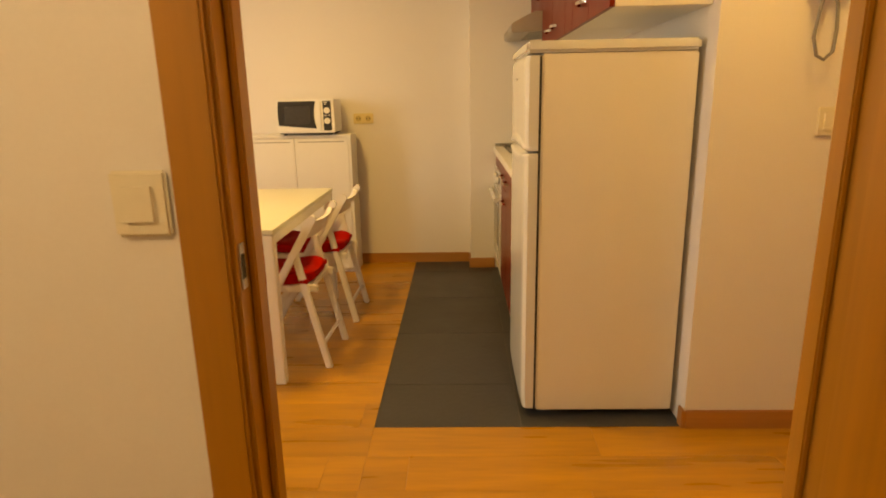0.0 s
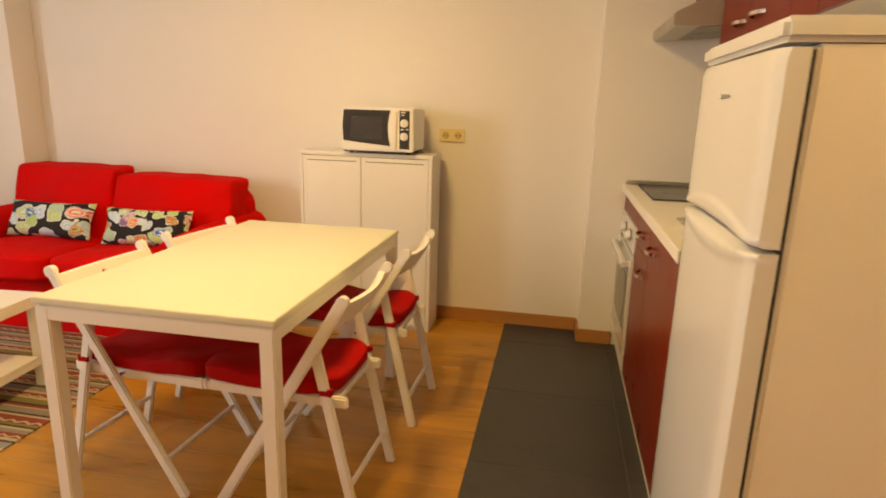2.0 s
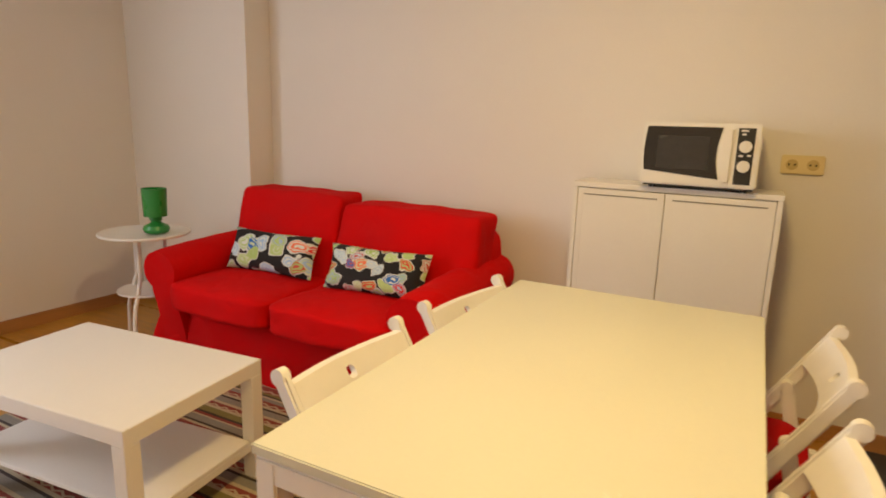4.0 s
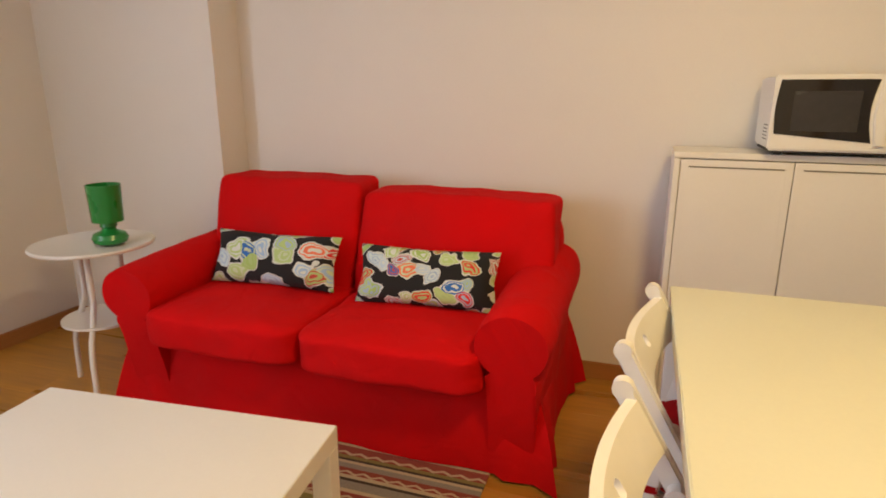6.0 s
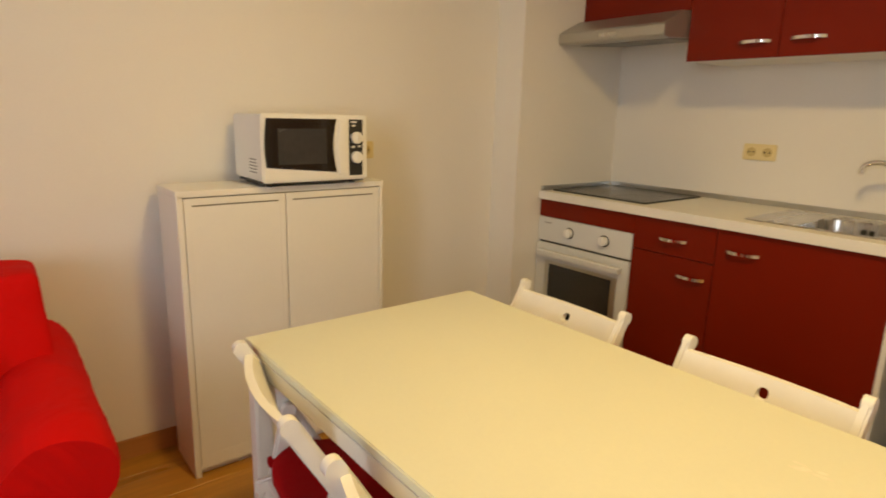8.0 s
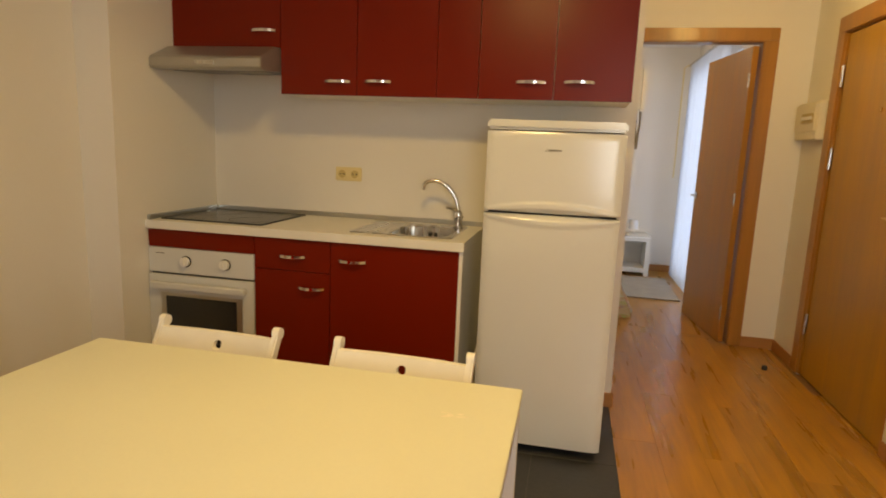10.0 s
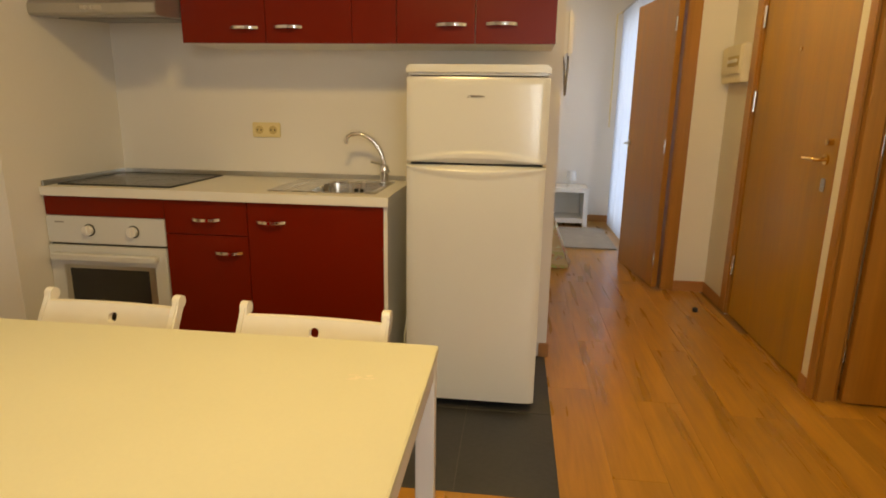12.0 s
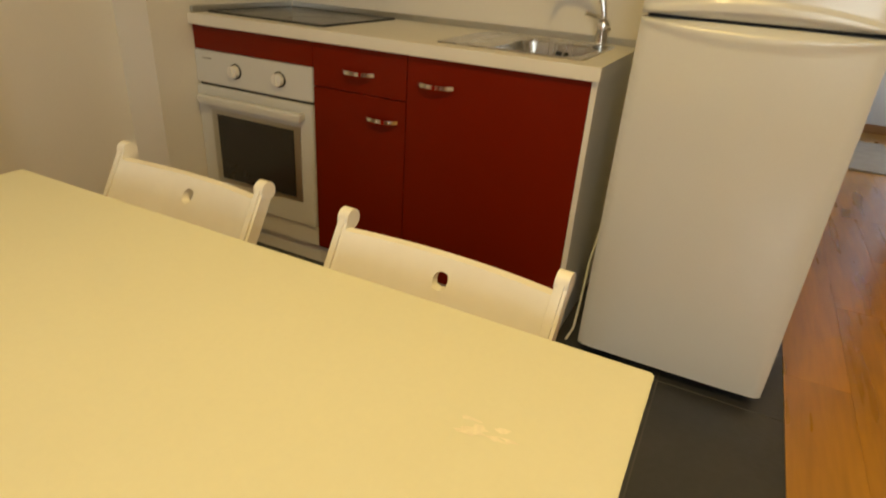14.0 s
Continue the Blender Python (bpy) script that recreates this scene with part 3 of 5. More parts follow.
part("peephole", bm, BRASS, ent, "", True)
for hz in (0.35, 1.35, 1.82):
    part("hinge", lathe(bmesh.new(), EX1 + 0.004, Y_S1 + 0.004, [(0.008, hz - 0.06), (0.008, hz + 0.06)], 12), STEEL, ent)

# bedroom door, open into the bedroom
bl = thing("door_3", (0, 0, 0), "plain oak veneer bedroom door standing open", "door", kind="structure")
part("leaf", boxes([(0.0, 0.78, -0.04, 0.0, FZ + 0.008, 2.07)], 0.003), VENEER, bl)
lever(bl, 0.725, 0.0, 1.03, -1, 0, 0, 1, STEEL)
for hz in (0.25, 1.05, 1.85):
    part("hinge", lathe(bmesh.new(), -0.004, 0.006, [(0.006, hz - 0.045), (0.006, hz + 0.045)], 12), STEEL, bl)
bl.matrix_basis = pose(X_E + 0.015, BY0 + 0.055, 0, 0, 0, 8.5)

# ---------------------------------------------------------------- wall fittings


def switch(name, cx, cz, y, facing, w, h, keys, label):
    t = thing(name, (cx, y, cz), label, "light switch")
    s = facing
    part("plate", boxes([(cx - w / 2, cx + w / 2, min(y, y + s * 0.010), max(y, y + s * 0.010), cz - h / 2, cz + h / 2)], 0.004), CREAM, t)
    kw = (w - 0.03) / keys
    for k in range(keys):
        x0 = cx - w / 2 + 0.015 + k * kw
        part("rocker", boxes([(x0 + 0.002, x0 + kw - 0.002, min(y + s * 0.009, y + s * 0.015), max(y + s * 0.009, y + s * 0.015), cz - h / 2 + 0.018, cz + h / 2 - 0.018)], 0.003), CREAM, t)
    return t


switch("light_switch", 0.502, 1.130, Y_S0, -1, 0.078, 0.09, 1, "ivory plastic light switch beside the door frame")
switch("light_switch", 2.22, 1.165, Y_C, -1, 0.17, 0.095, 2, "ivory double light switch below the intercom")


def sockets(origin, axis, label):
    """A double socket: plate with two round wells, on a wall facing -y or -x."""
    cx, cy, cz = origin
    t = thing("wall_socket", origin, label, "socket")

    def q(u0, u1, d0, d1, z0, z1):
        return (cx + u0, cx + u1, cy - d1, cy - d0, cz + z0, cz + z1) if axis == "x" else (cx - d1, cx - d0, cy + u0, cy + u1, cz + z0, cz + z1)
    part("plate", boxes([q(-0.074, 0.074, 0, 0.011, -0.037, 0.037)], 0.004), IVORY, t)
    for s in (-0.036, 0.036):
        bm = bmesh.new()
        prof = [(0.021 * math.cos(a * math.pi / 10), 0.021 * math.sin(a * math.pi / 10)) for a in range(20)]
        if axis == "x":
            prism(bm, [(cx + s + u, cz + v) for u, v in prof], "y", cy - 0.0125, cy - 0.010)
        else:
            prism(bm, [(cy + s + u, cz + v) for u, v in prof], "x", cx - 0.0125, cx - 0.010)
        # flat disc, the recess is only shade put into its colour
        part("well", bm, WELL, t, "round socket well with its recess shade put into the colour")
        # dark patches painted as the shade in the pin holes
        part("pin_hole", boxes([q(s - 0.013, s - 0.007, 0.0126, 0.0132, -0.004, 0.004), q(s + 0.007, s + 0.013, 0.0126, 0.0132, -0.004, 0.004)]), DARK, t)
    return t


sockets((0.226, Y_N, 1.135), "x", "ivory double wall socket beside the microwave")
sockets((X_K, 5.938, 1.163), "y", "ivory double wall socket above the worktop")

# intercom with a curly cord
ic = thing("intercom", (2.145, Y_C, 1.56), "white wall intercom handset with a hanging grey cord", "intercom")
part("base", boxes([(2.055, 2.175, Y_C - 0.035, Y_C, 1.56, 1.77)], 0.008), PLASTIC, ic)
part("handset", boxes([(2.06, 2.105, Y_C - 0.065, Y_C - 0.03, 1.555, 1.775)], 0.01), PLASTIC, ic)
bm = bmesh.new()
tube(bm, [(2.085, Y_C - 0.045, 1.557), (2.075, Y_C - 0.045, 1.50), (2.070, Y_C - 0.04, 1.43), (2.085, Y_C - 0.04, 1.375), (2.110, Y_C - 0.04, 1.362), (2.135, Y_C - 0.04, 1.385), (2.142, Y_C - 0.035, 1.45), (2.140, Y_C - 0.03, 1.52), (2.135, Y_C - 0.02, 1.562)], 0.0055, 8)
part("cord", bm, GREYC, ic, "coiled grey cord", True)

# fuse box
fb = thing("fuse_box", (2.90, Y_S1, 1.45), "white plastic fuse box on the corridor wall", "fuse box")
part("housing", boxes([(2.765, 3.11, Y_S1, Y_S1 + 0.055, 1.465, 1.695)], 0.006), CREAM, fb)
part("cover", boxes([(2.775, 3.10, Y_S1 + 0.0545, Y_S1 + 0.066, 1.515, 1.687)], 0.005), CREAM, fb)
part("breaker_row", boxes([(2.795, 2.975, Y_S1 + 0.0655, Y_S1 + 0.072, 1.565, 1.625)], 0.002), WELL, fb, "row of brownish breakers")
for k in range(6):
    part("breaker_switch", boxes([(2.802 + k * 0.029, 2.822 + k * 0.029, Y_S1 + 0.0715, Y_S1 + 0.080, 1.585, 1.605)], 0.002), PLASTIC, fb)
solid("door_stop", lathe(bmesh.new(), 2.66, 3.47, [(0.016, FZ), (0.017, FZ + 0.02), (0.012, FZ + 0.028)], 16), BLACK, "small black rubber door stop on the floor", "door stop", origin=(2.66, 3.47, FZ), smooth=True)

# ---------------------------------------------------------------- kitchen
KX = 1.205                              # plane of the base unit fronts
CZ0, CZ1 = 0.887, 0.925                 # worktop


def pull(parent, x, cy, cz, w=0.13):
    """An arched chrome bar handle on a front that faces -x."""
    bm = bmesh.new()
    n = 12
    top, bot = [], []
    for i in range(n + 1):
        u = i / n * 2 - 1
        d = 0.004 + 0.026 * (1 - abs(u) ** 3.0)
        top.append((x - d, cy + u * w / 2))
        bot.append((x - d + 0.006 if abs(u) < 0.93 else x + 0.001, cy + u * w / 2))
    prism(bm, top + bot[::-1], "z", cz - 0.0062, cz + 0.0062)
    return part("handle", bm, CHROME, parent, "arched chrome handle", True)


def front(parent, name, y0, y1, z0, z1, x, handle=None, mat=REDGLOSS):
    p = part(name, boxes([(x, x + 0.018, y0 + 0.0007, y1 - 0.0007, z0 + 0.0007, z1 - 0.0007)], 0.0007), mat, parent)
    if handle:
        pull(p, x, *handle)
    return p


KB = X_K - 0.012
ov = thing("oven_unit", (1.5, 6.455, 0), "built-in white oven in a red kitchen unit", "oven")
part("carcass", boxes([(KX + 0.02, KB, 6.18, Y_P - 0.002, 0.10, 0.885)]), WHITE, ov)
part("plinth", boxes([(KX + 0.02, KX + 0.036, 6.18, Y_P - 0.002, FZ, 0.0995)]), PLINTH, ov)
front(ov, "filler", 6.178, Y_P - 0.002, 0.797, 0.884, KX)
pan = part("control_panel", boxes([(KX - 0.006, KX + 0.019, 6.18, Y_P - 0.003, 0.673, 0.795)], 0.003), ENAMEL, ov)
for ky in (6.535, 6.325):
    bm = bmesh.new()
    tube(bm, [(KX - 0.006, ky, 0.735), (KX - 0.010, ky, 0.735)], 0.0275, 24)
    part("dial_ring", bm, DARK, pan, "dark ring round the knob", True)
    bm = bmesh.new()
    tube(bm, [(KX - 0.009, ky, 0.735), (KX - 0.028, ky, 0.735)], 0.0225, 24)
    box(bm, KX - 0.034, KX - 0.026, ky - 0.005, ky + 0.005, 0.717, 0.753, bevel=0.002)
    part("knob", bm, PLASTIC, pan, "", True)
part("panel_lettering", boxes([(KX - 0.0066, KX - 0.0058, 6.655, 6.70, 0.765, 0.770)]), GREYC, pan, "small grey mark")
od = part("oven_door", boxes([(KX - 0.012, KX + 0.019, 6.18, Y_P - 0.003, 0.185, 0.664)], 0.004), ENAMEL, ov)
part("oven_window", boxes([(KX - 0.0145, KX - 0.0115, 6.235, 6.675, 0.28, 0.575)], 0.001), ALU, od, "silver frame of the window")
part("oven_glass", boxes([(KX - 0.0165, KX - 0.014, 6.265, 6.645, 0.295, 0.56)], 0.001), MIDGLASS, od, "dark oven window")
bm = bmesh.new()
prism(bm, [(KX - 0.052, 0.606), (KX - 0.052, 0.628), (KX - 0.044, 0.634), (KX - 0.030, 0.634), (KX - 0.030, 0.606)], "y", 6.205, 6.707, 0.003)
box(bm, KX - 0.032, KX - 0.011, 6.21, 6.232, 0.608, 0.632, bevel=0.002)
box(bm, KX - 0.032, KX - 0.011, 6.68, 6.702, 0.608, 0.632, bevel=0.002)
part("oven_handle", bm, ENAMEL, od)
# dark strip in place of the shade between panel and door
part("oven_gap", boxes([(KX + 0.0, KX + 0.018, 6.183, 6.729, 0.6645, 0.6725)]), DARK, ov, "dark strip as the shade in the gap above the oven door")
front(ov, "drawer_front", 6.178, Y_P - 0.002, 0.102, 0.183, KX, None, PLINTH)

du = thing("drawer_unit", (1.5, 5.99, 0), "red kitchen base unit with a drawer over a door", "cabinet")
part("carcass", boxes([(KX + 0.02, KB, 5.80, 6.178, 0.10, 0.885)]), REDEDGE, du)
part("plinth", boxes([(KX + 0.02, KX + 0.036, 5.80, 6.178, FZ, 0.0995)]), PLINTH, du)
front(du, "drawer", 5.80, 6.177, 0.735, 0.884, KX, (5.988, 0.803))
front(du, "door", 5.80, 6.177, 0.102, 0.733, KX, (5.893, 0.66))

su = thing("sink_unit", (1.5, 5.5, 0), "red kitchen base unit below the sink", "cabinet")
part("carcass", boxes([(KX + 0.02, KB, 5.205, 5.798, 0.10, 0.74)]), REDEDGE, su)
part("plinth", boxes([(KX + 0.02, KX + 0.036, 5.205, 5.798, FZ, 0.0995)]), PLINTH, su)
front(su, "door", 5.205, 5.798, 0.102, 0.884, KX, (5.694, 0.802))
part("end_panel", boxes([(KX - 0.001, KB, 5.188, 5.2045, FZ, 0.886)], 0.001), WHITE, su, "pale end panel")

# worktop with cut-outs for the sink bowl
SY0, SY1, SX0, SX1 = 5.255, 5.745, 1.275, 1.705
wt = thing("worktop", (1.5, 5.96, CZ0), "white laminate worktop with a thin metal wall trim", "worktop")
part("slab", boxes([(1.19, 1.305, 5.184, Y_P - 0.002, CZ0, CZ1), (1.305, 1.66, 5.587, Y_P - 0.002, CZ0, CZ1), (1.305, 1.66, 5.184, 5.285, CZ0, CZ1), (1.66, X_K - 0.002, 5.184, Y_P - 0.002, CZ0, CZ1)]), WORKTOP, wt)
part("front_edge", boxes([(1.186, 1.1905, 5.182, Y_P - 0.002, CZ0 - 0.001, CZ1 + 0.0005)], 0.002), WORKTOP, wt)
part("wall_trim", boxes([(X_K - 0.016, X_K - 0.002, 5.184, Y_P - 0.015, CZ1 + 0.0005, CZ1 + 0.024)], 0.003), ALU, wt, "grey metal wall trim")
part("wall_trim", boxes([(1.20, X_K - 0.016, Y_P - 0.015, Y_P - 0.002, CZ1 + 0.0005, CZ1 + 0.024)], 0.003), ALU, wt, "grey metal wall trim")

hob = thing("hob", (1.5, 6.44, CZ1), "black glass ceramic hob set in the worktop", "hob")
part("glass", boxes([(1.262, 1.735, 6.175, 6.705, CZ1 + 0.0005, CZ1 + 0.006)], 0.002), HOBGLASS, hob)
for a in ((1.258, 1.2625, 6.171, 6.709), (1.7345, 1.739, 6.171, 6.709), (1.2625, 1.7345, 6.171, 6.1755), (1.2625, 1.7345, 6.7045, 6.709)):
    part("rim", boxes([(*a, CZ1 + 0.0003, CZ1 + 0.0072)]), BLACK, hob, "thin dark rim")
for hx, hy, hr in ((1.38, 6.58, 0.085), (1.39, 6.30, 0.105), (1.62, 6.57, 0.105), (1.62, 6.30, 0.085)):
    bm = bmesh.new()
    outer = [(hr * math.cos(a * math.pi / 18), hr * math.sin(a * math.pi / 18)) for a in range(36)]
    va = [bm.verts.new((hx + u, hy + v, CZ1 + 0.0063)) for u, v in outer]
    vb = [bm.verts.new((hx + u * 0.96, hy + v * 0.96, CZ1 + 0.0063)) for u, v in outer]
    for i in range(36):
        bm.faces.new((va[i], va[(i + 1) % 36], vb[(i + 1) % 36], vb[i]))
    part("cooking_zone", bm, GREYC, hob, "grey printed cooking ring")

# sink: rim, drainer and a rounded bowl
sk = thing("sink", (1.49, 5.5, CZ1), "stainless steel sink with one bowl and drainer", "sink")


def sink_mesh():
    bm = bmesh.new()
    z = CZ1 + 0.004
    bx0, bx1, by0, by1 = 1.315, 1.655, 5.295, 5.575

    def ring(x0, x1, y0, y1, r, zz, k=5):
        out = []
        for cx, cy, a0 in ((x1 - r, y1 - r, 0), (x0 + r, y1 - r, 90), (x0 + r, y0 + r, 180), (x1 - r, y0 + r, 270)):
            for i in range(k):
                a = radians(a0 + 90 * i / (k - 1))
                out.append(bm.verts.new((cx + r * math.cos(a), cy + r * math.sin(a), zz)))
        return out
    rings = [ring(SX0, SX1, SY0, SY1, 0.02, CZ1 + 0.0003), ring(SX0 + 0.003, SX1 - 0.003, SY0 + 0.003, SY1 - 0.003, 0.02, z), ring(SX0 + 0.014, SX1 - 0.014, SY0 + 0.014, SY1 - 0.014, 0.02, z - 0.001),
             ring(bx0 - 0.008, bx1 + 0.008, by0 - 0.008, by1 + 0.008, 0.06, z - 0.0025), ring(bx0, bx1, by0, by1, 0.055, z - 0.010), ring(bx0 + 0.012, bx1 - 0.012, by0 + 0.012, by1 - 0.012, 0.055, z - 0.14), ring(bx0 + 0.05, bx1 - 0.05, by0 + 0.05, by1 - 0.05, 0.05, z - 0.152)]
    for a, b in zip(rings, rings[1:]):
        for i in range(len(a)):
            bm.faces.new((a[i], a[(i + 1) % len(a)], b[(i + 1) % len(b)], b[i]))
    bm.faces.new(rings[-1])
    return bm


part("basin", sink_mesh(), STEEL, sk, "", True)
for s in (5.41, 5.44):
    # dark patches drawn for the shade in the overflow slots
    part("overflow_slot", boxes([(1.643, 1.646, s - 0.008, s + 0.008, CZ1 - 0.055, CZ1 - 0.03)]), DARK, sk, "dark patch as the shade of the overflow slot")
part("drain", lathe(bmesh.new(), 1.485, 5.435, [(0.04, CZ1 - 0.148), (0.038, CZ1 - 0.143), (0.02, CZ1 - 0.146)], 20), CHROME, sk, "", True)

tap = thing("kitchen_tap", (1.655, 5.300, CZ1), "chrome mixer tap with a tall curved spout", "tap")
TXX, TYY = 1.655, 5.300
part("body", lathe(bmesh.new(), TXX, TYY, [(0.028, CZ1 + 0.001), (0.028, CZ1 + 0.008), (0.023, CZ1 + 0.014), (0.021, CZ1 + 0.055), (0.024, CZ1 + 0.075), (0.020, CZ1 + 0.085), (0.012, CZ1 + 0.092)]), CHROME, tap, "", True)
bm = bmesh.new()
pts = [(TXX, TYY, 0.99)]
for y, z in ((0.003, 1.03), (0.012, 1.065), (0.030, 1.10), (0.055, 1.13), (0.085, 1.15), (0.118, 1.16), (0.150, 1.158), (0.170, 1.147), (0.178, 1.130), (0.179, 1.112)):
    pts.append((TXX - 0.15 * y, TYY + y, z))
tube(bm, pts, 0.0105, 12)
part("spout", bm, CHROME, tap, "", True)
bm = bmesh.new()
tube(bm, [(TXX, TYY, CZ1 + 0.086), (TXX - 0.02, TYY + 0.02, CZ1 + 0.098), (TXX - 0.05, TYY + 0.055, CZ1 + 0.108)], 0.007, 10)
tube(bm, [(TXX - 0.005, TYY - 0.002, CZ1 + 0.07), (TXX - 0.03, TYY - 0.025, CZ1 + 0.06)], 0.009, 10)
part("lever", bm, CHROME, tap, "", True)

# loose white flex in the gap beside the fridge
flex = bmesh.new()
tube(flex, [(1.225, 5.150, FZ + 0.006), (1.30, 5.146, FZ + 0.010), (1.36, 5.150, 0.10), (1.42, 5.155, 0.24), (1.50, 5.150, 0.36), (1.60, 5.140, 0.42), (1.772, 5.135, 0.44)], 0.0045, 8)
solid("power_cable", flex, PLASTIC, "thin white power cable in the gap beside the fridge", "cable", origin=(1.30, 5.146, FZ), smooth=True)

# wall units
UX, UZ, UT = 1.442, 1.549, 2.285


def wall_unit(y0, y1, z0, label, doors):
    t = thing("wall_cabinet", (1.6, (y0 + y1) / 2, z0), label, "cabinet", "kitchen wall units")
    part("carcass", boxes([(UX + 0.0185, X_K - 0.002, y0 + 0.0005, y1 - 0.0005, z0 + 0.002, UT)]), WHITE if z0 < 1.7 else REDEDGE, t, "pale carcass")
    for a, b, h in doors:
        front(t, "door", a, b, z0, UT, UX, h)
    return t


wall_unit(6.162, Y_P - 0.002, 1.765, "red wall cabinet above the cooker hood", [(6.162, Y_P - 0.002, (6.252, 1.842))])
wall_unit(5.39, 6.160, UZ, "red two-door kitchen wall cabinet", [(5.775, 6.160, (5.872, 1.612)), (5.39, 5.773, (5.672, 1.615))])
wall_unit(5.197, 5.389, UZ, "narrow red filler cabinet between wall units", [(5.197, 5.389, None)])
wall_unit(4.528, 5.195, UZ, "red two-door wall cabinet above the fridge", [(4.862, 5.195, (4.963, 1.624)), (4.528, 4.860, (4.753, 1.627))])

hd = thing("cooker_hood", (1.5, 6.45, 1.66), "silver slide-out cooker hood below the wall cabinet", "cooker hood")
part("shell", prism(bmesh.new(), [(X_K - 0.002, 1.680), (1.30, 1.640), (1.268, 1.642), (1.258, 1.652), (1.258, 1.688), (1.270, 1.700), (1.40, 1.762), (X_K - 0.002, 1.762)], "y", 6.165, Y_P - 0.003, 0.003), HOODM, hd)
part("filter", prism(bmesh.new(), [(1.71, 1.6735), (1.37, 1.6485), (1.37, 1.6425), (1.71, 1.6675)], "y", 6.21, 6.44), FILTER, hd, "grey mesh grease filter")
part("filter", prism(bmesh.new(), [(1.71, 1.6735), (1.37, 1.6485), (1.37, 1.6425), (1.71, 1.6675)], "y", 6.455, 6.69), FILTER, hd, "grey mesh grease filter")
part("label", boxes([(1.256, 1.2595, 6.40, 6.50, 1.662, 1.678)]), STEEL, hd)

# fridge
FX, FY0, FY1 = 1.168, 4.552, 5.104
fg = thing("fridge", (1.45, 4.83, 0), "white two-door fridge freezer on dark tiles", "fridge")
part("body", boxes([(FX + 0.060, 1.765, FY0 + 0.004, FY1 - 0.004, 0.046, 1.408)], 0.006), ENSIDE, fg, "white body with finely textured sides")
part("top", boxes([(FX + 0.005, 1.770, FY0 - 0.002, FY1 + 0.002, 1.410, 1.450)], 0.010), ENAMEL, fg)
part("door_gap", boxes([(FX + 0.050, FX + 0.0605, FY0 + 0.012, FY1 - 0.012, 0.05, 1.40)]), DARK, fg, "dark door seal")


def fridge_door(z0, z1, scoop):
    """A slightly bowed door with rounded edges; scoop +1 at its top, -1 at its foot."""
    bm = bmesh.new()
    ny, nz = 36, 44
    grid = []
    for j in range(nz + 1):
        row = []
        for i in range(ny + 1):
            u, v = i / ny, j / nz
            v = (v ** 2.2 if scoop < 0 else 1 - (1 - v) ** 2.2)
            y, z = FY0 + u * (FY1 - FY0), z0 + v * (z1 - z0)
            e = min(u, 1 - u) * (FY1 - FY0)
            f = min(v, 1 - v) * (z1 - z0)
            d = 0.003 * (2 * u - 1) ** 2
            if e < 0.06:
                d += 0.005 * (1 - e / 0.06) ** 2
            if e < 0.012:
                d += 0.008 * (1 - e / 0.012) ** 2
            if f < 0.008:
                d += 0.005 * (1 - f / 0.008)
            edge = (z1 - z) if scoop > 0 else (z - z0)
            arch = 1 - (2 * u - 1) ** 2
            lip = 0.016 + 0.034 * arch
            if edge < lip:
                d -= 0.005 * min(1.0, (lip - edge) / 0.010) * min(1.0, arch * 6)
                if edge < 0.020 * arch:
                    d += 0.020 * (1 - edge / (0.020 * arch))
            row.append(bm.verts.new((FX + d, y, z)))
        grid.append(row)
    for j in range(nz):
        for i in range(ny):
            bm.faces.new((grid[j][i], grid[j][i + 1], grid[j + 1][i + 1], grid[j + 1][i]))
    rim = [*grid[0], *[r[-1] for r in grid[1:]], *grid[-1][-2::-1], *[r[0] for r in grid[-2:0:-1]]]
    back = [bm.verts.new((FX + 0.050, v.co.y, v.co.z)) for v in rim]
    k = len(rim)
    for i in range(k):
        bm.faces.new((rim[i], rim[(i + 1) % k], back[(i + 1) % k], back[i]))
    bm.faces.new(back)
    return bm


ud = part("freezer_door", fridge_door(1.075, 1.402, -1), ENAMEL, fg, "", True, 50)
ld = part("fridge_door", fridge_door(0.058, 1.066, 1), ENAMEL, fg, "", True, 50)
part("badge", prism(bmesh.new(), [(4.868, 1.338), (4.850, 1.331), (4.852, 1.327), (4.862, 1.330), (4.868, 1.327), (4.798, 1.329), (4.80, 1.334), (4.83, 1.336), (4.858, 1.335)][::-1], "x", FX - 0.0022, FX + 0.004), GREYC, ud, "small dark lettering mark")
for fy in (4.62, 5.05):
    part("foot", lathe(bmesh.new(), FX + 0.10, fy, [(0.016, FZ), (0.016, FZ + 0.010), (0.010, FZ + 0.012), (0.010, 0.048)], 14), PLASTIC, fg)
    part("foot", lathe(bmesh.new(), 1.68, fy, [(0.016, FZ), (0.016, FZ + 0.010), (0.010, FZ + 0.012), (0.010, 0.048)], 14), PLASTIC, fg)

# ---------------------------------------------------------------- dining table and folding chairs
TNX, TFX, TNY, TFY, TZ = -0.600, 0.143, 4.834, 6.066, 0.738
dt = thing("dining_table", ((TNX + TFX) / 2, (TNY + TFY) / 2, 0), "white dining table with a laminate top and square legs", "table")
part("tabletop", boxes([(TNX, TFX, TNY, TFY, TZ - 0.020, TZ)], 0.0025), TABLE, dt)
for a in ((TNX + 0.004, TFX - 0.004, TNY + 0.004, TNY + 0.026), (TNX + 0.004, TFX - 0.004, TFY - 0.026, TFY - 0.004), (TNX + 0.004, TNX + 0.026, TNY + 0.026, TFY - 0.026), (TFX - 0.026, TFX - 0.004, TNY + 0.026, TFY - 0.026)):
    part("apron", boxes([(*a, TZ - 0.068, TZ - 0.024)], 0.003), WHITE, dt)
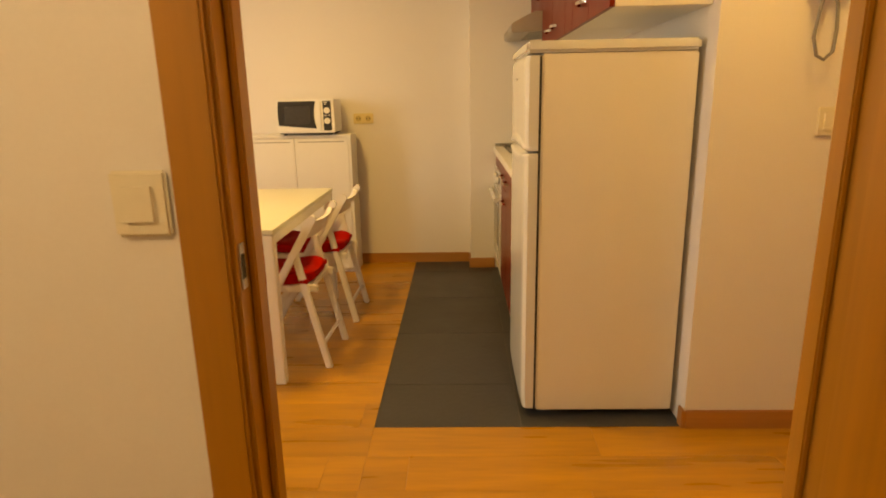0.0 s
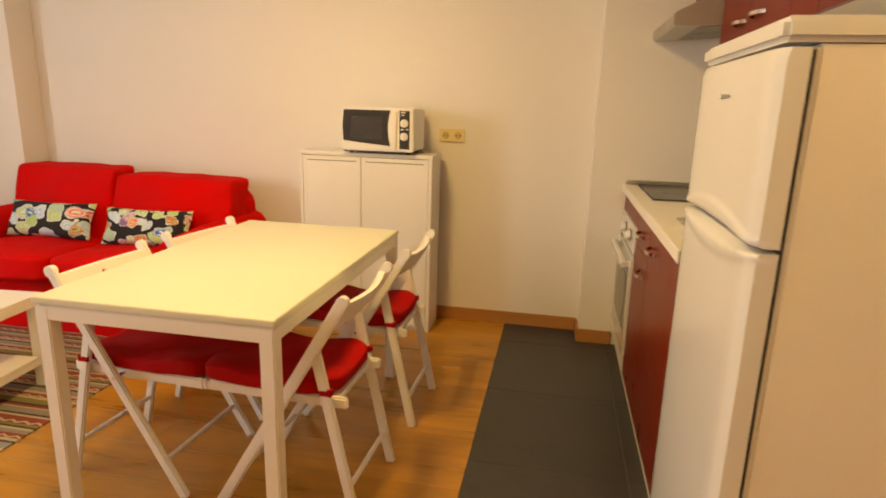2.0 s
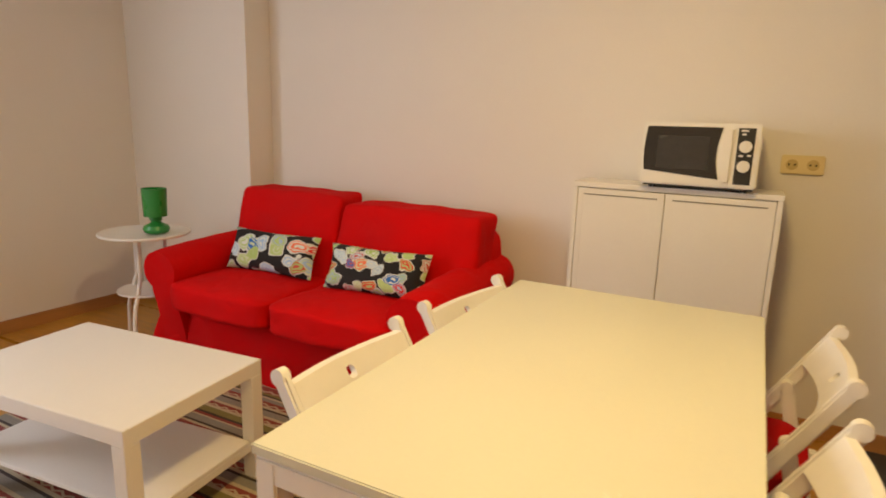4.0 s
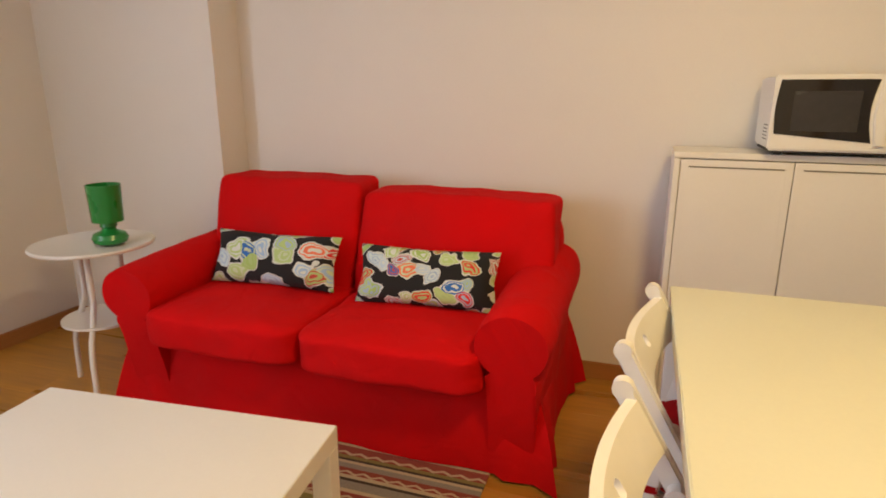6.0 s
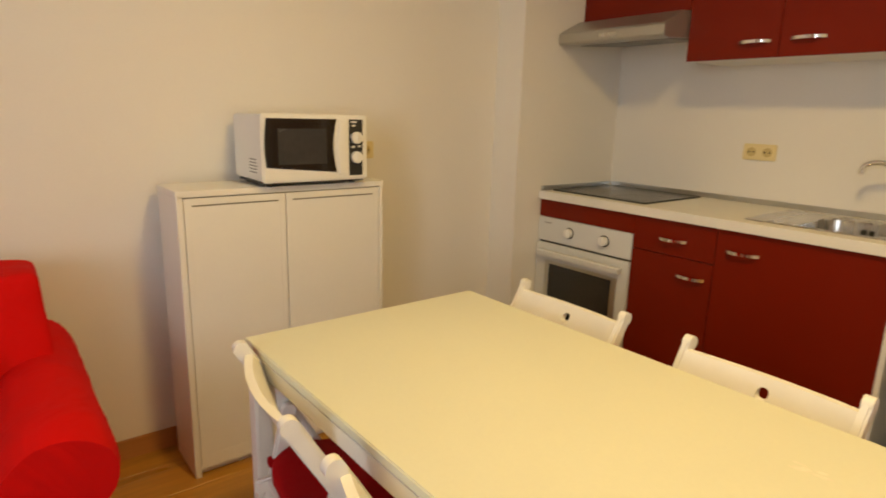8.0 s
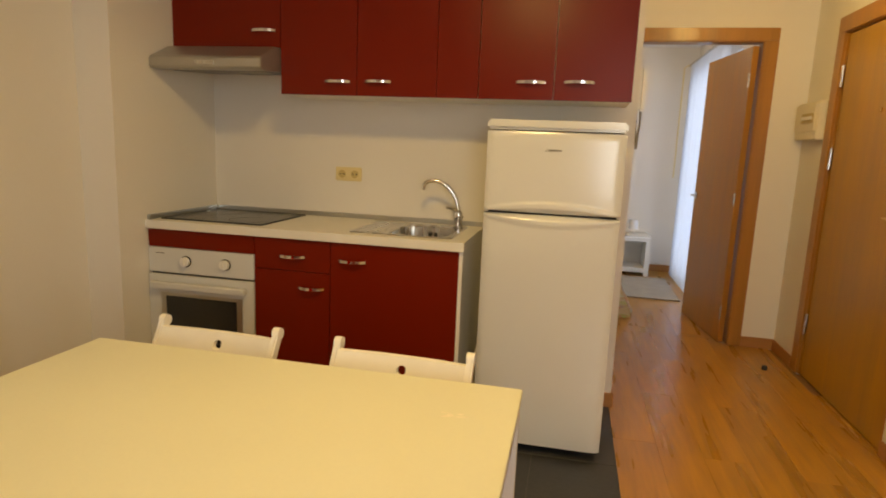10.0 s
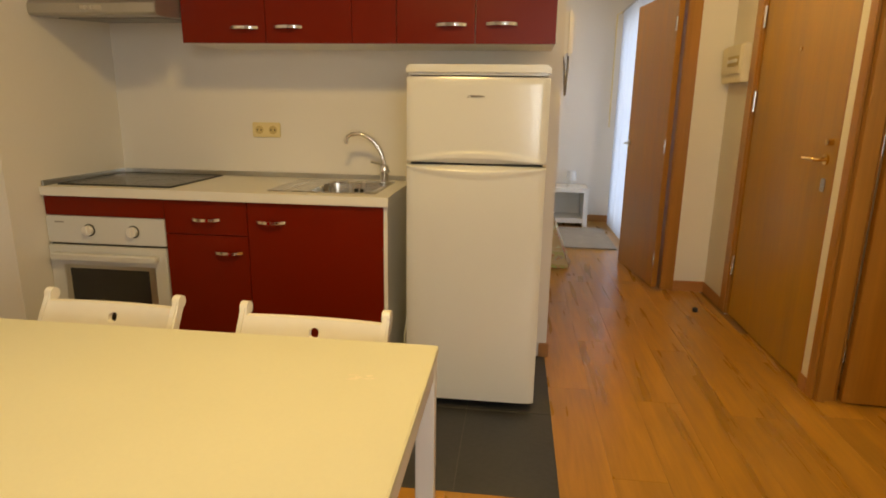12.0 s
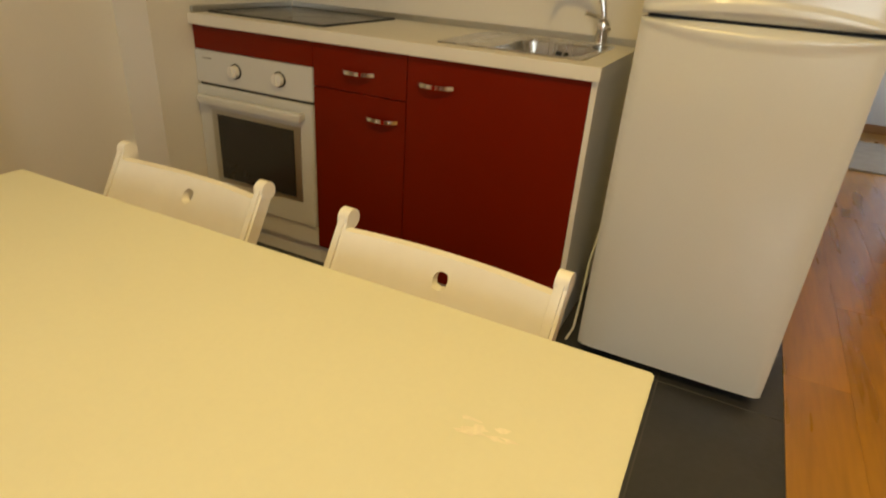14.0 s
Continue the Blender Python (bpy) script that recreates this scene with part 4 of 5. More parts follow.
part("shadow_gap", boxes([(TNX + 0.01, TFX - 0.01, TNY + 0.01, TFY - 0.01, TZ - 0.0245, TZ - 0.0195)]), WHITE, dt)
for lx in (TNX + 0.003, TFX - 0.048):
    for ly in (TNY + 0.003, TFY - 0.048):
        part("leg", boxes([(lx, lx + 0.045, ly, ly + 0.045, FZ, TZ - 0.0235)], 0.004), WHITE, dt)
bm = bmesh.new()
rs = random.Random(5)
for k in range(9):
    cx, cy = -0.055 + 0.012 * rs.uniform(-1, 1), 4.96 + 0.035 * rs.uniform(-1, 1)
    prof = [(cx + rs.uniform(0.001, 0.006) * math.cos(a * math.pi / 4), cy + rs.uniform(0.004, 0.014) * math.sin(a * math.pi / 4)) for a in range(8)]
    bm.faces.new([bm.verts.new((u, v, TZ + 0.0004 + k * 0.00002)) for u, v in prof])
part("worn_patch", bm, SCRATCH, dt, "scuffed patch in the laminate")


def folding_chair(label):
    """Faces -x in its own frame; the back leans towards +x; y across."""
    c = thing("folding_chair", (0, 0, 0), label, "chair", "folding chairs at the table")
    w = 0.197
    tx, fx, bx = 0.262, -0.182, 0.290

    def along(z):
        return fx + (tx - fx) * z / 0.765
    for s in (-1, 1):
        bm = bmesh.new()
        bar(bm, (along(FZ), s * w, FZ), (tx, s * w, 0.752), 0.020, 0.036, (0, 1, 0), 0.005)
        tube(bm, [(tx, s * w - 0.0108, 0.752), (tx, s * w + 0.0108, 0.752)], 0.018, 16)
        part("front_leg", bm, CHAIRW, c, "", True)
        bm = bmesh.new()
        bar(bm, (bx, s * (w - 0.024), FZ), (along(0.585) + 0.004, s * (w - 0.024), 0.585), 0.020, 0.034, (0, 1, 0), 0.005)
        tube(bm, [(along(0.585) + 0.004, s * (w - 0.024) - 0.0108, 0.585), (along(0.585) + 0.004, s * (w - 0.024) + 0.0108, 0.585)], 0.017, 16)
        part("back_leg", bm, CHAIRW, c, "", True)
        part("seat_rail", bar(bmesh.new(), (-0.235, s * (w - 0.048), 0.415), (0.255, s * (w - 0.048), 0.415), 0.020, 0.036, (0, 1, 0), 0.005), CHAIRW, c)
        bm = bmesh.new()
        tube(bm, [(along(0.415), s * (w + 0.012), 0.415), (along(0.415), s * (w - 0.058), 0.415)], 0.006, 10)
        part("bolt", bm, STEEL, c, "", True)
    # curved backrest with a round hole
    bm = bmesh.new()
    ny, nz = 28, 8
    hr = 0.014

    def bp(u, z, side):
        y = u * (w - 0.010)
        x = along(z) + 0.030 * (1 - u * u) + side * 0.009
        return Vector((x, y, z))
    front_v, back_v = [], []
    for j in range(nz + 1):
        fr_, bk_ = [], []
        for i in range(ny + 1):
            u = 2 * i / ny - 1
            z0, z1 = 0.652, 0.738 - 0.006 * (1 - u * u)
            z = z0 + (z1 - z0) * j / nz
            fr_.append(bm.verts.new(bp(u, z, -1)))
            bk_.append(bm.verts.new(bp(u, z, 1)))
        front_v.append(fr_)
        back_v.append(bk_)
    hi, hj = range(ny // 2 - 1, ny // 2 + 1), range(3, 6)
    for j in range(nz):
        for i in range(ny):
            if i in hi and j in hj:
                continue
            bm.faces.new((front_v[j][i], front_v[j + 1][i], front_v[j + 1][i + 1], front_v[j][i + 1]))
            bm.faces.new((back_v[j][i], back_v[j][i + 1], back_v[j + 1][i + 1], back_v[j + 1][i]))
    # rims
    for a, b in ((front_v[0], back_v[0]), (front_v[-1], back_v[-1])):
        for i in range(ny):
            bm.faces.new((a[i], a[i + 1], b[i + 1], b[i]))
    for i in (0, ny):
        for j in range(nz):
            bm.faces.new((front_v[j][i], front_v[j + 1][i], back_v[j + 1][i], back_v[j][i]))
    i0, i1, j0, j1 = hi[0], hi[-1] + 1, hj[0], hj[-1] + 1
    loop = [(j0, i) for i in range(i0, i1)] + [(j, i1) for j in range(j0, j1)] + [(j1, i) for i in range(i1, i0, -1)] + [(j, i0) for j in range(j1, j0, -1)]
    cz = sum(front_v[j][i].co.z for j, i in loop) / len(loop)
    for j, i in loop:
        for g in (front_v, back_v):
            co = g[j][i].co
            d = Vector((0, co.y, co.z - cz))
            if d.length > 1e-6:
                d = d.normalized() * hr
            co.y, co.z = d.y, cz + d.z
    for (ja, ia), (jb, ib) in zip(loop, loop[1:] + loop[:1]):
        bm.faces.new((front_v[ja][ia], front_v[jb][ib], back_v[jb][ib], back_v[ja][ia]))
    part("backrest", bm, CHAIRW, c, "curved backrest slat with a round hole", True, 40)
    for k in range(7):
        x0 = -0.232 + k * 0.068
        part("seat_slat", boxes([(x0, x0 + 0.052, -w + 0.059, w - 0.059, 0.4195, 0.4325)], 0.003), CHAIRW, c)
    bm = bmesh.new()
    tube(bm, [(-0.10, -w, 0.140), (-0.10, w, 0.140)], 0.009, 10)
    part("front_stretcher", bm, CHAIRW, c, "", True)
    bm = bmesh.new()
    tube(bm, [(0.262, -w + 0.02, 0.135), (0.262, w - 0.02, 0.135)], 0.009, 10)
    part("back_stretcher", bm, CHAIRW, c, "", True)
    part("seat_front", boxes([(-0.250, -0.2352, -w + 0.038, w - 0.038, 0.398, 0.434)], 0.004), CHAIRW, c)
    bm = bmesh.new()
    tube(bm, [(0.205, -w + 0.02, 0.400), (0.205, w - 0.02, 0.400)], 0.010, 10)
    part("seat_bar", bm, CHAIRW, c, "", True)
    return c


def chair_cushion():
    c = thing("chair_cushion", (0, 0, 0), "dark red padded seat cushion tied to a folding chair", "cushion", "seat cushions")
    bm = bmesh.new()

    def tuft(co, v):
        q = math.cos(co.x * 19) * math.cos(co.y * 19)
        co.z += 0.010 * q * (1 if v.z > 0 else 0.0)
        co.z = max(co.z, 0.4338)
        if co.x > 0.13:
            co.y *= 1 - 1.6 * (co.x - 0.13)
        return co
    soft(bm, -0.240, 0.225, -0.178, 0.178, 0.434, 0.486, 16, 7, 0.005, 9, 3, tuft)
    part("pad", bm, CUSHC, c, "", True, 80)
    for s in (-1, 1):
        bm = bmesh.new()
        box(bm, 0.176, 0.216, s * 0.173 - 0.0125, s * 0.173 + 0.0125, 0.444, 0.466, bevel=0.003)
        part("tie", bm, CUSHC, c, "", True)
    return c


SEATS = [(0.020, 5.194, -2), (0.048, 5.790, -1.5), (-0.442, 5.210, 180 - 3), (-0.412, 5.735, 180 - 8)]
chair = folding_chair("white painted folding chair tucked under the table")
cush = chair_cushion()
for k, (sx, sy, rz) in enumerate(SEATS):
    m = pose(sx, sy, 0, 0, 0, rz)
    if k:
        copy_thing(chair, m)
        copy_thing(cush, m)
chair.matrix_basis = pose(SEATS[0][0], SEATS[0][1], 0, 0, 0, SEATS[0][2])
cush.matrix_basis = pose(SEATS[0][0], SEATS[0][1], 0, 0, 0, SEATS[0][2])

# ---------------------------------------------------------------- cabinet and microwave
CX0, CX1, CY0, CT = -0.596, 0.172, 6.636, 1.035
cb = thing("storage_cabinet", (-0.2, 6.75, 0), "white two-door storage cabinet against the wall", "cabinet")
part("side", boxes([(CX0, CX0 + 0.020, CY0, 6.868, FZ, CT - 0.0205)], 0.002), WHITE, cb)
part("side", boxes([(CX1 - 0.020, CX1, CY0, 6.868, FZ, CT - 0.0205)], 0.002), WHITE, cb)
part("top", boxes([(CX0 - 0.002, CX1 + 0.002, CY0 - 0.002, 6.870, CT - 0.020, CT)], 0.002), WHITE, cb)
part("back", boxes([(CX0 + 0.021, CX1 - 0.021, 6.855, 6.866, 0.04, CT - 0.021)]), WHITE, cb)
part("bottom", boxes([(CX0 + 0.021, CX1 - 0.021, CY0 + 0.025, 6.854, 0.050, 0.068)]), WHITE, cb)
part("kick_rail", boxes([(CX0 + 0.021, CX1 - 0.021, CY0 + 0.03, CY0 + 0.045, FZ, 0.0495)]), WHITE, cb)
MX = (CX0 + CX1) / 2 - 0.02


def panel_door(x0, x1, z0, z1):
    d = part("door", boxes([(x0, x1, CY0 + 0.002, CY0 + 0.022, z0, z1)], 0.002), WHITE, cb)
    r = 0.022
    # a thin dark strip stands in for the shade of the groove
    part("finger_groove", boxes([(x0 + r + 0.004, x1 - r - 0.004, CY0 + 0.0006, CY0 + 0.0062, z1 - 0.0270, z1 - 0.0225)]), GROOVE_SHADE, d, "dark strip painted as the shade in the finger groove")
    part("stile", boxes([(x0, x0 + r, CY0 + 0.0008, CY0 + 0.0025, z0, z1)], 0.0015), WHITE, d)
    part("stile", boxes([(x1 - r, x1, CY0 + 0.0008, CY0 + 0.0025, z0, z1)], 0.0015), WHITE, d)
    part("rail", boxes([(x0 + r, x1 - r, CY0 + 0.0008, CY0 + 0.0025, z0, z0 + 0.05)], 0.0015), WHITE, d)
    part("rail", boxes([(x0 + r, x1 - r, CY0 + 0.0008, CY0 + 0.0025, z1 - 0.022, z1)], 0.0015), WHITE, d)
    return d


panel_door(CX0 + 0.022, MX - 0.0015, 0.052, CT - 0.024)
panel_door(MX + 0.0015, CX1 - 0.022, 0.052, CT - 0.024)

MW0, MW1, MWY, MB, MT = -0.328, 0.076, 6.594, CT + 0.016, 1.282
mw = thing("microwave", (-0.11, 6.73, CT), "white microwave oven with a dark window on the cabinet", "microwave")
part("housing", boxes([(MW0 + 0.004, MW1 - 0.004, MWY + 0.022, 6.868, MB + 0.004, MT - 0.004)], 0.006), PLASTIC, mw)
part("front_panel", boxes([(MW0, MW1, MWY, MWY + 0.0225, MB, MT)], 0.006), PLASTIC, mw)
bm = bmesh.new()
wl0, wr0 = MW0 + 0.006, MW0 + 0.276
prof = [(wl0 + 0.010, MB + 0.030)]
for k in range(9):
    v = k / 8
    prof.append((wr0 - 0.014 * math.sin(math.pi * v), MB + 0.030 + (MT - MB - 0.044) * v))
for k in range(9):
    v = 1 - k / 8
    prof.append((wl0 + 0.010 - 0.008 * math.sin(math.pi * v), MB + 0.030 + (MT - MB - 0.044) * v))
prism(bm, prof[1:-1], "y", MWY - 0.0025, MWY + 0.001)
dw = part("door_window", bm, BLACKGLASS, mw, "dark glass door")
part("mesh_screen", boxes([(MW0 + 0.055, MW0 + 0.235, MWY - 0.0032, MWY - 0.0024, MB + 0.062, MT - 0.048)]), MESHGLASS, dw, "grey mesh behind the glass")
bm = bmesh.new()
prism(bm, [(MW0 + 0.284, MB + 0.02), (MW0 + 0.310, MB + 0.02), (MW0 + 0.312, MT - 0.02), (MW0 + 0.284, MT - 0.02), (MW0 + 0.272, (MB + MT) / 2)], "y", MWY - 0.010, MWY + 0.001, 0.003)
part("door_handle", bm, PLASTIC, mw)
cp = part("control_panel", boxes([(MW0 + 0.326, MW0 + 0.382, MWY - 0.002, MWY + 0.001, MB + 0.016, MT - 0.014)], 0.001), BLACK, mw, "black control panel")
for kz in (MB + 0.152, MB + 0.082):
    bm = bmesh.new()
    tube(bm, [(MW0 + 0.354, MWY - 0.002, kz), (MW0 + 0.354, MWY - 0.016, kz)], 0.021, 24)
    box(bm, MW0 + 0.351, MW0 + 0.357, MWY - 0.022, MWY - 0.015, kz - 0.018, kz + 0.018, bevel=0.002)
    part("knob", bm, PLASTIC, cp, "white dial", True)
for bx, bz, bw in ((MW0 + 0.338, MB + 0.192, 0.014), (MW0 + 0.335, MB + 0.116, 0.014), (MW0 + 0.362, MB + 0.118, 0.012), (MW0 + 0.334, MB + 0.205, 0.024)):
    part("panel_lettering", boxes([(bx, bx + bw, MWY - 0.0028, MWY - 0.0018, bz, bz + 0.006)]), PLASTIC, cp, "white printed mark")
# grey strips painted on as the shade of the side vents
for k in range(5):
    part("vent_slot", boxes([(MW0 + 0.0035, MW0 + 0.0045, MWY + 0.06 + k * 0.001, MWY + 0.13, MB + 0.030 + k * 0.011, MB + 0.034 + k * 0.011)]), GREYC, mw)
for fx_ in (MW0 + 0.04, MW1 - 0.04):
    for fy_ in (MWY + 0.05, 6.82):
        part("foot", lathe(bmesh.new(), fx_, fy_, [(0.012, CT), (0.012, MB + 0.005)], 12), BLACK, mw)
part("underside", boxes([(MW0 + 0.012, MW1 - 0.012, MWY + 0.012, 6.85, MB - 0.006, MB + 0.001)]), BLACK, mw, "dark underside")

# ---------------------------------------------------------------- sofa
SL, SR = -2.560, -0.895
SF, SB = 6.035, 6.852
sf = thing("sofa", ((SL + SR) / 2, 6.45, 0), "red two-seat sofa with a loose skirted cotton cover", "sofa")
bm = bmesh.new()
soft(bm, SL + 0.06, SR - 0.06, SF + 0.09, SB - 0.02, 0.06, 0.40, 16, 12, 0.006, 5, 1)
part("seat_base", bm, SOFAC, sf, "", True, 80)


def skirt():
    """A loose skirt round the foot with box pleats at the corners."""
    bm = bmesh.new()
    x0, x1, y0, y1 = SL + 0.03, SR - 0.03, SF + 0.078, SB - 0.01
    path = []
    n = 44
    for i in range(n):
        path.append((x0 + (x1 - x0) * i / n, y0, 0, -1))
    m = 22
    for i in range(m):
        path.append((x1, y0 + (y1 - y0) * i / m, 1, 0))
    for i in range(n):
        path.append((x1 - (x1 - x0) * i / n, y1, 0, 0.1))
    for i in range(m):
        path.append((x0, y1 - (y1 - y0) * i / m, -1, 0))
    rows = 9
    rings = []
    for j in range(rows):
        v = j / (rows - 1)
        z = 0.345 - (0.335 - FZ) * v
        ring = []
        for i, (px, py, nx, ny) in enumerate(path):
            corner = min(math.hypot(px - cx, py - cy) for cx in (x0, x1) for cy in (y0, y1))
            pleat = math.exp(-(corner / 0.10) ** 2)
            d = -0.030 * (1 - v) ** 3 + v * (0.010 + 0.014 * noise.noise(Vector((px * 4.5, py * 4.5, 0.3))) + 0.085 * pleat * (0.55 + 0.45 * math.cos(corner * 60)))
            d += 0.006 * noise.noise(Vector((px * 9, py * 9, z * 5)))
            dx, dy = nx, ny
            if corner < 0.05:
                sx = 1 if px > (x0 + x1) / 2 else -1
                sy = 1 if py > (y0 + y1) / 2 else -1
                dx, dy = sx * 0.75, sy * 0.75 if sy < 0 else 0.1
            ring.append(bm.verts.new((px + dx * d, py + dy * d, max(FZ + 0.004, z + 0.004 * noise.noise(Vector((px * 3, py * 3, 7)))))))
        rings.append(ring)
    k = len(path)
    for a, b in zip(rings, rings[1:]):
        for i in range(k):
            bm.faces.new((a[i], a[(i + 1) % k], b[(i + 1) % k], b[i]))
    bm.faces.new(rings[0])
    return bm


part("skirt", skirt(), SOFAC, sf, "hanging pleated skirt", True, 70)


def arm(x_in, x_out, name):
    """A rolled arm: a fat roll over an upright panel, its front a soft disc."""
    bm = bmesh.new()
    s = 1 if x_out > x_in else -1
    cx, cz, r = (x_in + x_out) / 2, 0.508, abs(x_out - x_in) / 2
    prof = []
    for i in range(22):
        a = radians(-55 + 290 * i / 21)
        prof.append((cx + r * math.cos(a) * s, cz + r * 0.92 * math.sin(a)))
    prof += [(cx - s * 0.088, 0.40), (cx - s * 0.086, 0.32), (cx - s * 0.085, 0.22), (cx - s * 0.085, 0.05), (cx + s * 0.080, 0.05), (cx + s * 0.080, 0.22), (cx + s * 0.080, 0.32), (cx + s * 0.080, 0.40)]
    n = 20
    rings = []
    for j in range(n + 1):
        y = SF - 0.004 + (SB - SF - 0.03) * (j / n)
        g = 1.0
        if j < 3:
            g = (0.93, 0.98, 1.0)[j]
        if j == n:
            g = 0.96
        ring = []
        for u, v in prof:
            q = Vector(((u - cx) * g + cx, y, (v - 0.5) * (g if v > 0.45 else 1) + 0.5))
            q.z += 0.035 * (j / n)
            if j < 5:
                q.y += 0.085 * min(1.0, max(0.0, (0.46 - v) / 0.34)) * (1 - j / 5)
            q += 0.005 * noise.noise_vector(q * 7) + 0.0025 * noise.noise_vector(q * 19)
            ring.append(bm.verts.new(q))
        rings.append(ring)
    k = len(prof)
    for a, b in zip(rings, rings[1:]):
        for i in range(k):
            bm.faces.new((a[i], a[(i + 1) % k], b[(i + 1) % k], b[i]))
    bm.faces.new(rings[0][::-1])
    bm.faces.new(rings[-1])
    return part(name, bm, SOFAC, sf, "rolled arm", True, 60)


arm(SL + 0.235, SL, "arm")
arm(SR - 0.235, SR, "arm")
bm = bmesh.new()
soft(bm, SL + 0.075, SR - 0.075, 6.66, SB, 0.30, 0.800, 16, 7, 0.008, 5, 4)
part("backrest", bm, SOFAC, sf, "", True, 80)
MIDX = -1.735


def seat_shape(co, v):
    co.z += 0.018 * (1 - v.x * v.x) * (1 - v.y * v.y) * (1 if v.z > 0 else 0)
    return co


for a, b, sd in ((SL + 0.200, MIDX - 0.003, 2), (MIDX + 0.003, SR - 0.200, 8)):
    bm = bmesh.new()
    soft(bm, a, b, SF - 0.050, 6.66, 0.335, 0.478, 26, 9, 0.008, 6, sd, seat_shape)
    part("seat_cushion", bm, SOFAC, sf, "", True, 80)


def back_shape(co, v):
    t = (co.z - 0.47) / 0.4
    co.y += 0.12 * t
    co.y -= 0.035 * (1 - v.x * v.x) * (1 - v.z * v.z)
    return co


for a, b, sd, zt in ((SL + 0.130, MIDX - 0.015, 5, 0.884), (MIDX - 0.005, SR - 0.075, 11, 0.852)):
    bm = bmesh.new()
    soft(bm, a, b, 6.455, 6.66, 0.455, zt, 30, 16, 0.010, 5, sd, back_shape)
    part("back_cushion", bm, SOFAC, sf, "", True, 80)


def pillow(label, mat, x, y, z, rz, tilt, w, h, seed):
    bm = bmesh.new()
    n = 20
    front_v, back_v = [], []
    for j in range(n + 1):
        a, b = [], []
        for i in range(n + 1):
            u, v = 2 * i / n - 1, 2 * j / n - 1
            px = u * w / 2 * (1 - 0.06 * (1 - abs(v)) * abs(u) ** 4)
            pz = v * h / 2 * (1 - 0.09 * (1 - abs(u)) * abs(v) ** 4)
            d = 0.055 * ((1 - u ** 4) * (1 - v ** 4)) ** 0.55
            wob = 0.006 * noise.noise(Vector((px * 12, pz * 12, seed)))
            a.append(bm.verts.new((px, -d + wob, pz)))
            edge = i in (0, n) or j in (0, n)
            b.append(a[-1] if edge else bm.verts.new((px, d + wob, pz)))
        front_v.append(a)
        back_v.append(b)
    for j in range(n):
        for i in range(n):
            bm.faces.new((front_v[j][i], front_v[j][i + 1], front_v[j + 1][i + 1], front_v[j + 1][i]))
            q = (back_v[j][i], back_v[j + 1][i], back_v[j + 1][i + 1], back_v[j][i + 1])
            try:
                bm.faces.new(q)
            except ValueError:
                pass
    ob = solid("throw_pillow", bm, mat, label, "pillow", "pillows on the sofa", smooth=True)
    ob.matrix_basis = pose(x, y, z, tilt, 0, rz)
    return ob


pillow("oblong black cotton pillow with a colourful leaf print", PRINT_A, -2.040, 6.385, 0.590, 2, -24, 0.545, 0.215, 1)
pillow("oblong black cotton pillow with a red and green leaf print", PRINT_B, -1.395, 6.365, 0.588, 4, -24, 0.520, 0.215, 5)

# ---------------------------------------------------------------- coffee table, rug, side table, lamp
RX0, RX1, RY0, RY1 = -2.55, -1.085, 4.45, 6.30
bm = bmesh.new()
nx_, ny_ = 24, 30
g0 = [[bm.verts.new((RX0 + (RX1 - RX0) * i / nx_ + 0.004 * noise.noise(Vector((i, j * 0.7, 2))), RY0 + (RY1 - RY0) * j / ny_, FZ + 0.0065 + 0.0012 * noise.noise(Vector((i * 0.5, j * 0.5, 0))))) for i in range(nx_ + 1)] for j in range(ny_ + 1)]
g1 = [[bm.verts.new((v.co.x, v.co.y, FZ + 0.0003)) for v in row] for row in g0]
for j in range(ny_):
    for i in range(nx_):
        bm.faces.new((g0[j][i], g0[j][i + 1], g0[j + 1][i + 1], g0[j + 1][i]))
        bm.faces.new((g1[j][i], g1[j + 1][i], g1[j + 1][i + 1], g1[j][i + 1]))
rim0 = [*g0[0], *[r[-1] for r in g0[1:]], *g0[-1][-2::-1], *[r[0] for r in g0[-2:0:-1]]]
rim1 = [*g1[0], *[r[-1] for r in g1[1:]], *g1[-1][-2::-1], *[r[0] for r in g1[-2:0:-1]]]
for i in range(len(rim0)):
    bm.faces.new((rim0[i], rim1[i], rim1[(i + 1) % len(rim0)], rim0[(i + 1) % len(rim0)]))
solid("striped_rug", bm, RUG, "flat-woven rug with red, cream and dark stripes under the coffee table", "rug", origin=(RX0, RY0, 0))

LX0, LX1, LY0, LY1, LZ = -2.178, -1.341, 5.053, 5.593, 0.452
ct = thing("coffee_table", (LX1, LY1, FZ + 0.007), "low white coffee table with a lower shelf on the rug", "coffee table")
part("tabletop", boxes([(LX0, LX1, LY0, LY1, LZ - 0.05, LZ)], 0.002), WHITE, ct)
for lx in (LX0, LX1 - 0.05):
    for ly in (LY0, LY1 - 0.05):
        part("leg", boxes([(lx, lx + 0.05, ly, ly + 0.05, FZ + 0.0075, LZ - 0.0503)], 0.002), WHITE, ct)
part("shelf", boxes([(LX0 + 0.012, LX1 - 0.012, LY0 + 0.055, LY1 - 0.055, 0.155, 0.170)], 0.002), WHITE, ct)
part("shelf_rail", boxes([(LX0 + 0.012, LX0 + 0.03, LY0 + 0.0505, LY1 - 0.0505, 0.130, 0.1545)], 0.001), WHITE, ct)
part("shelf_rail", boxes([(LX1 - 0.03, LX1 - 0.012, LY0 + 0.0505, LY1 - 0.0505, 0.130, 0.1545)], 0.001), WHITE, ct)
ct.matrix_basis = pose(LX1, LY1, FZ + 0.007, 0, 0, 5.5)

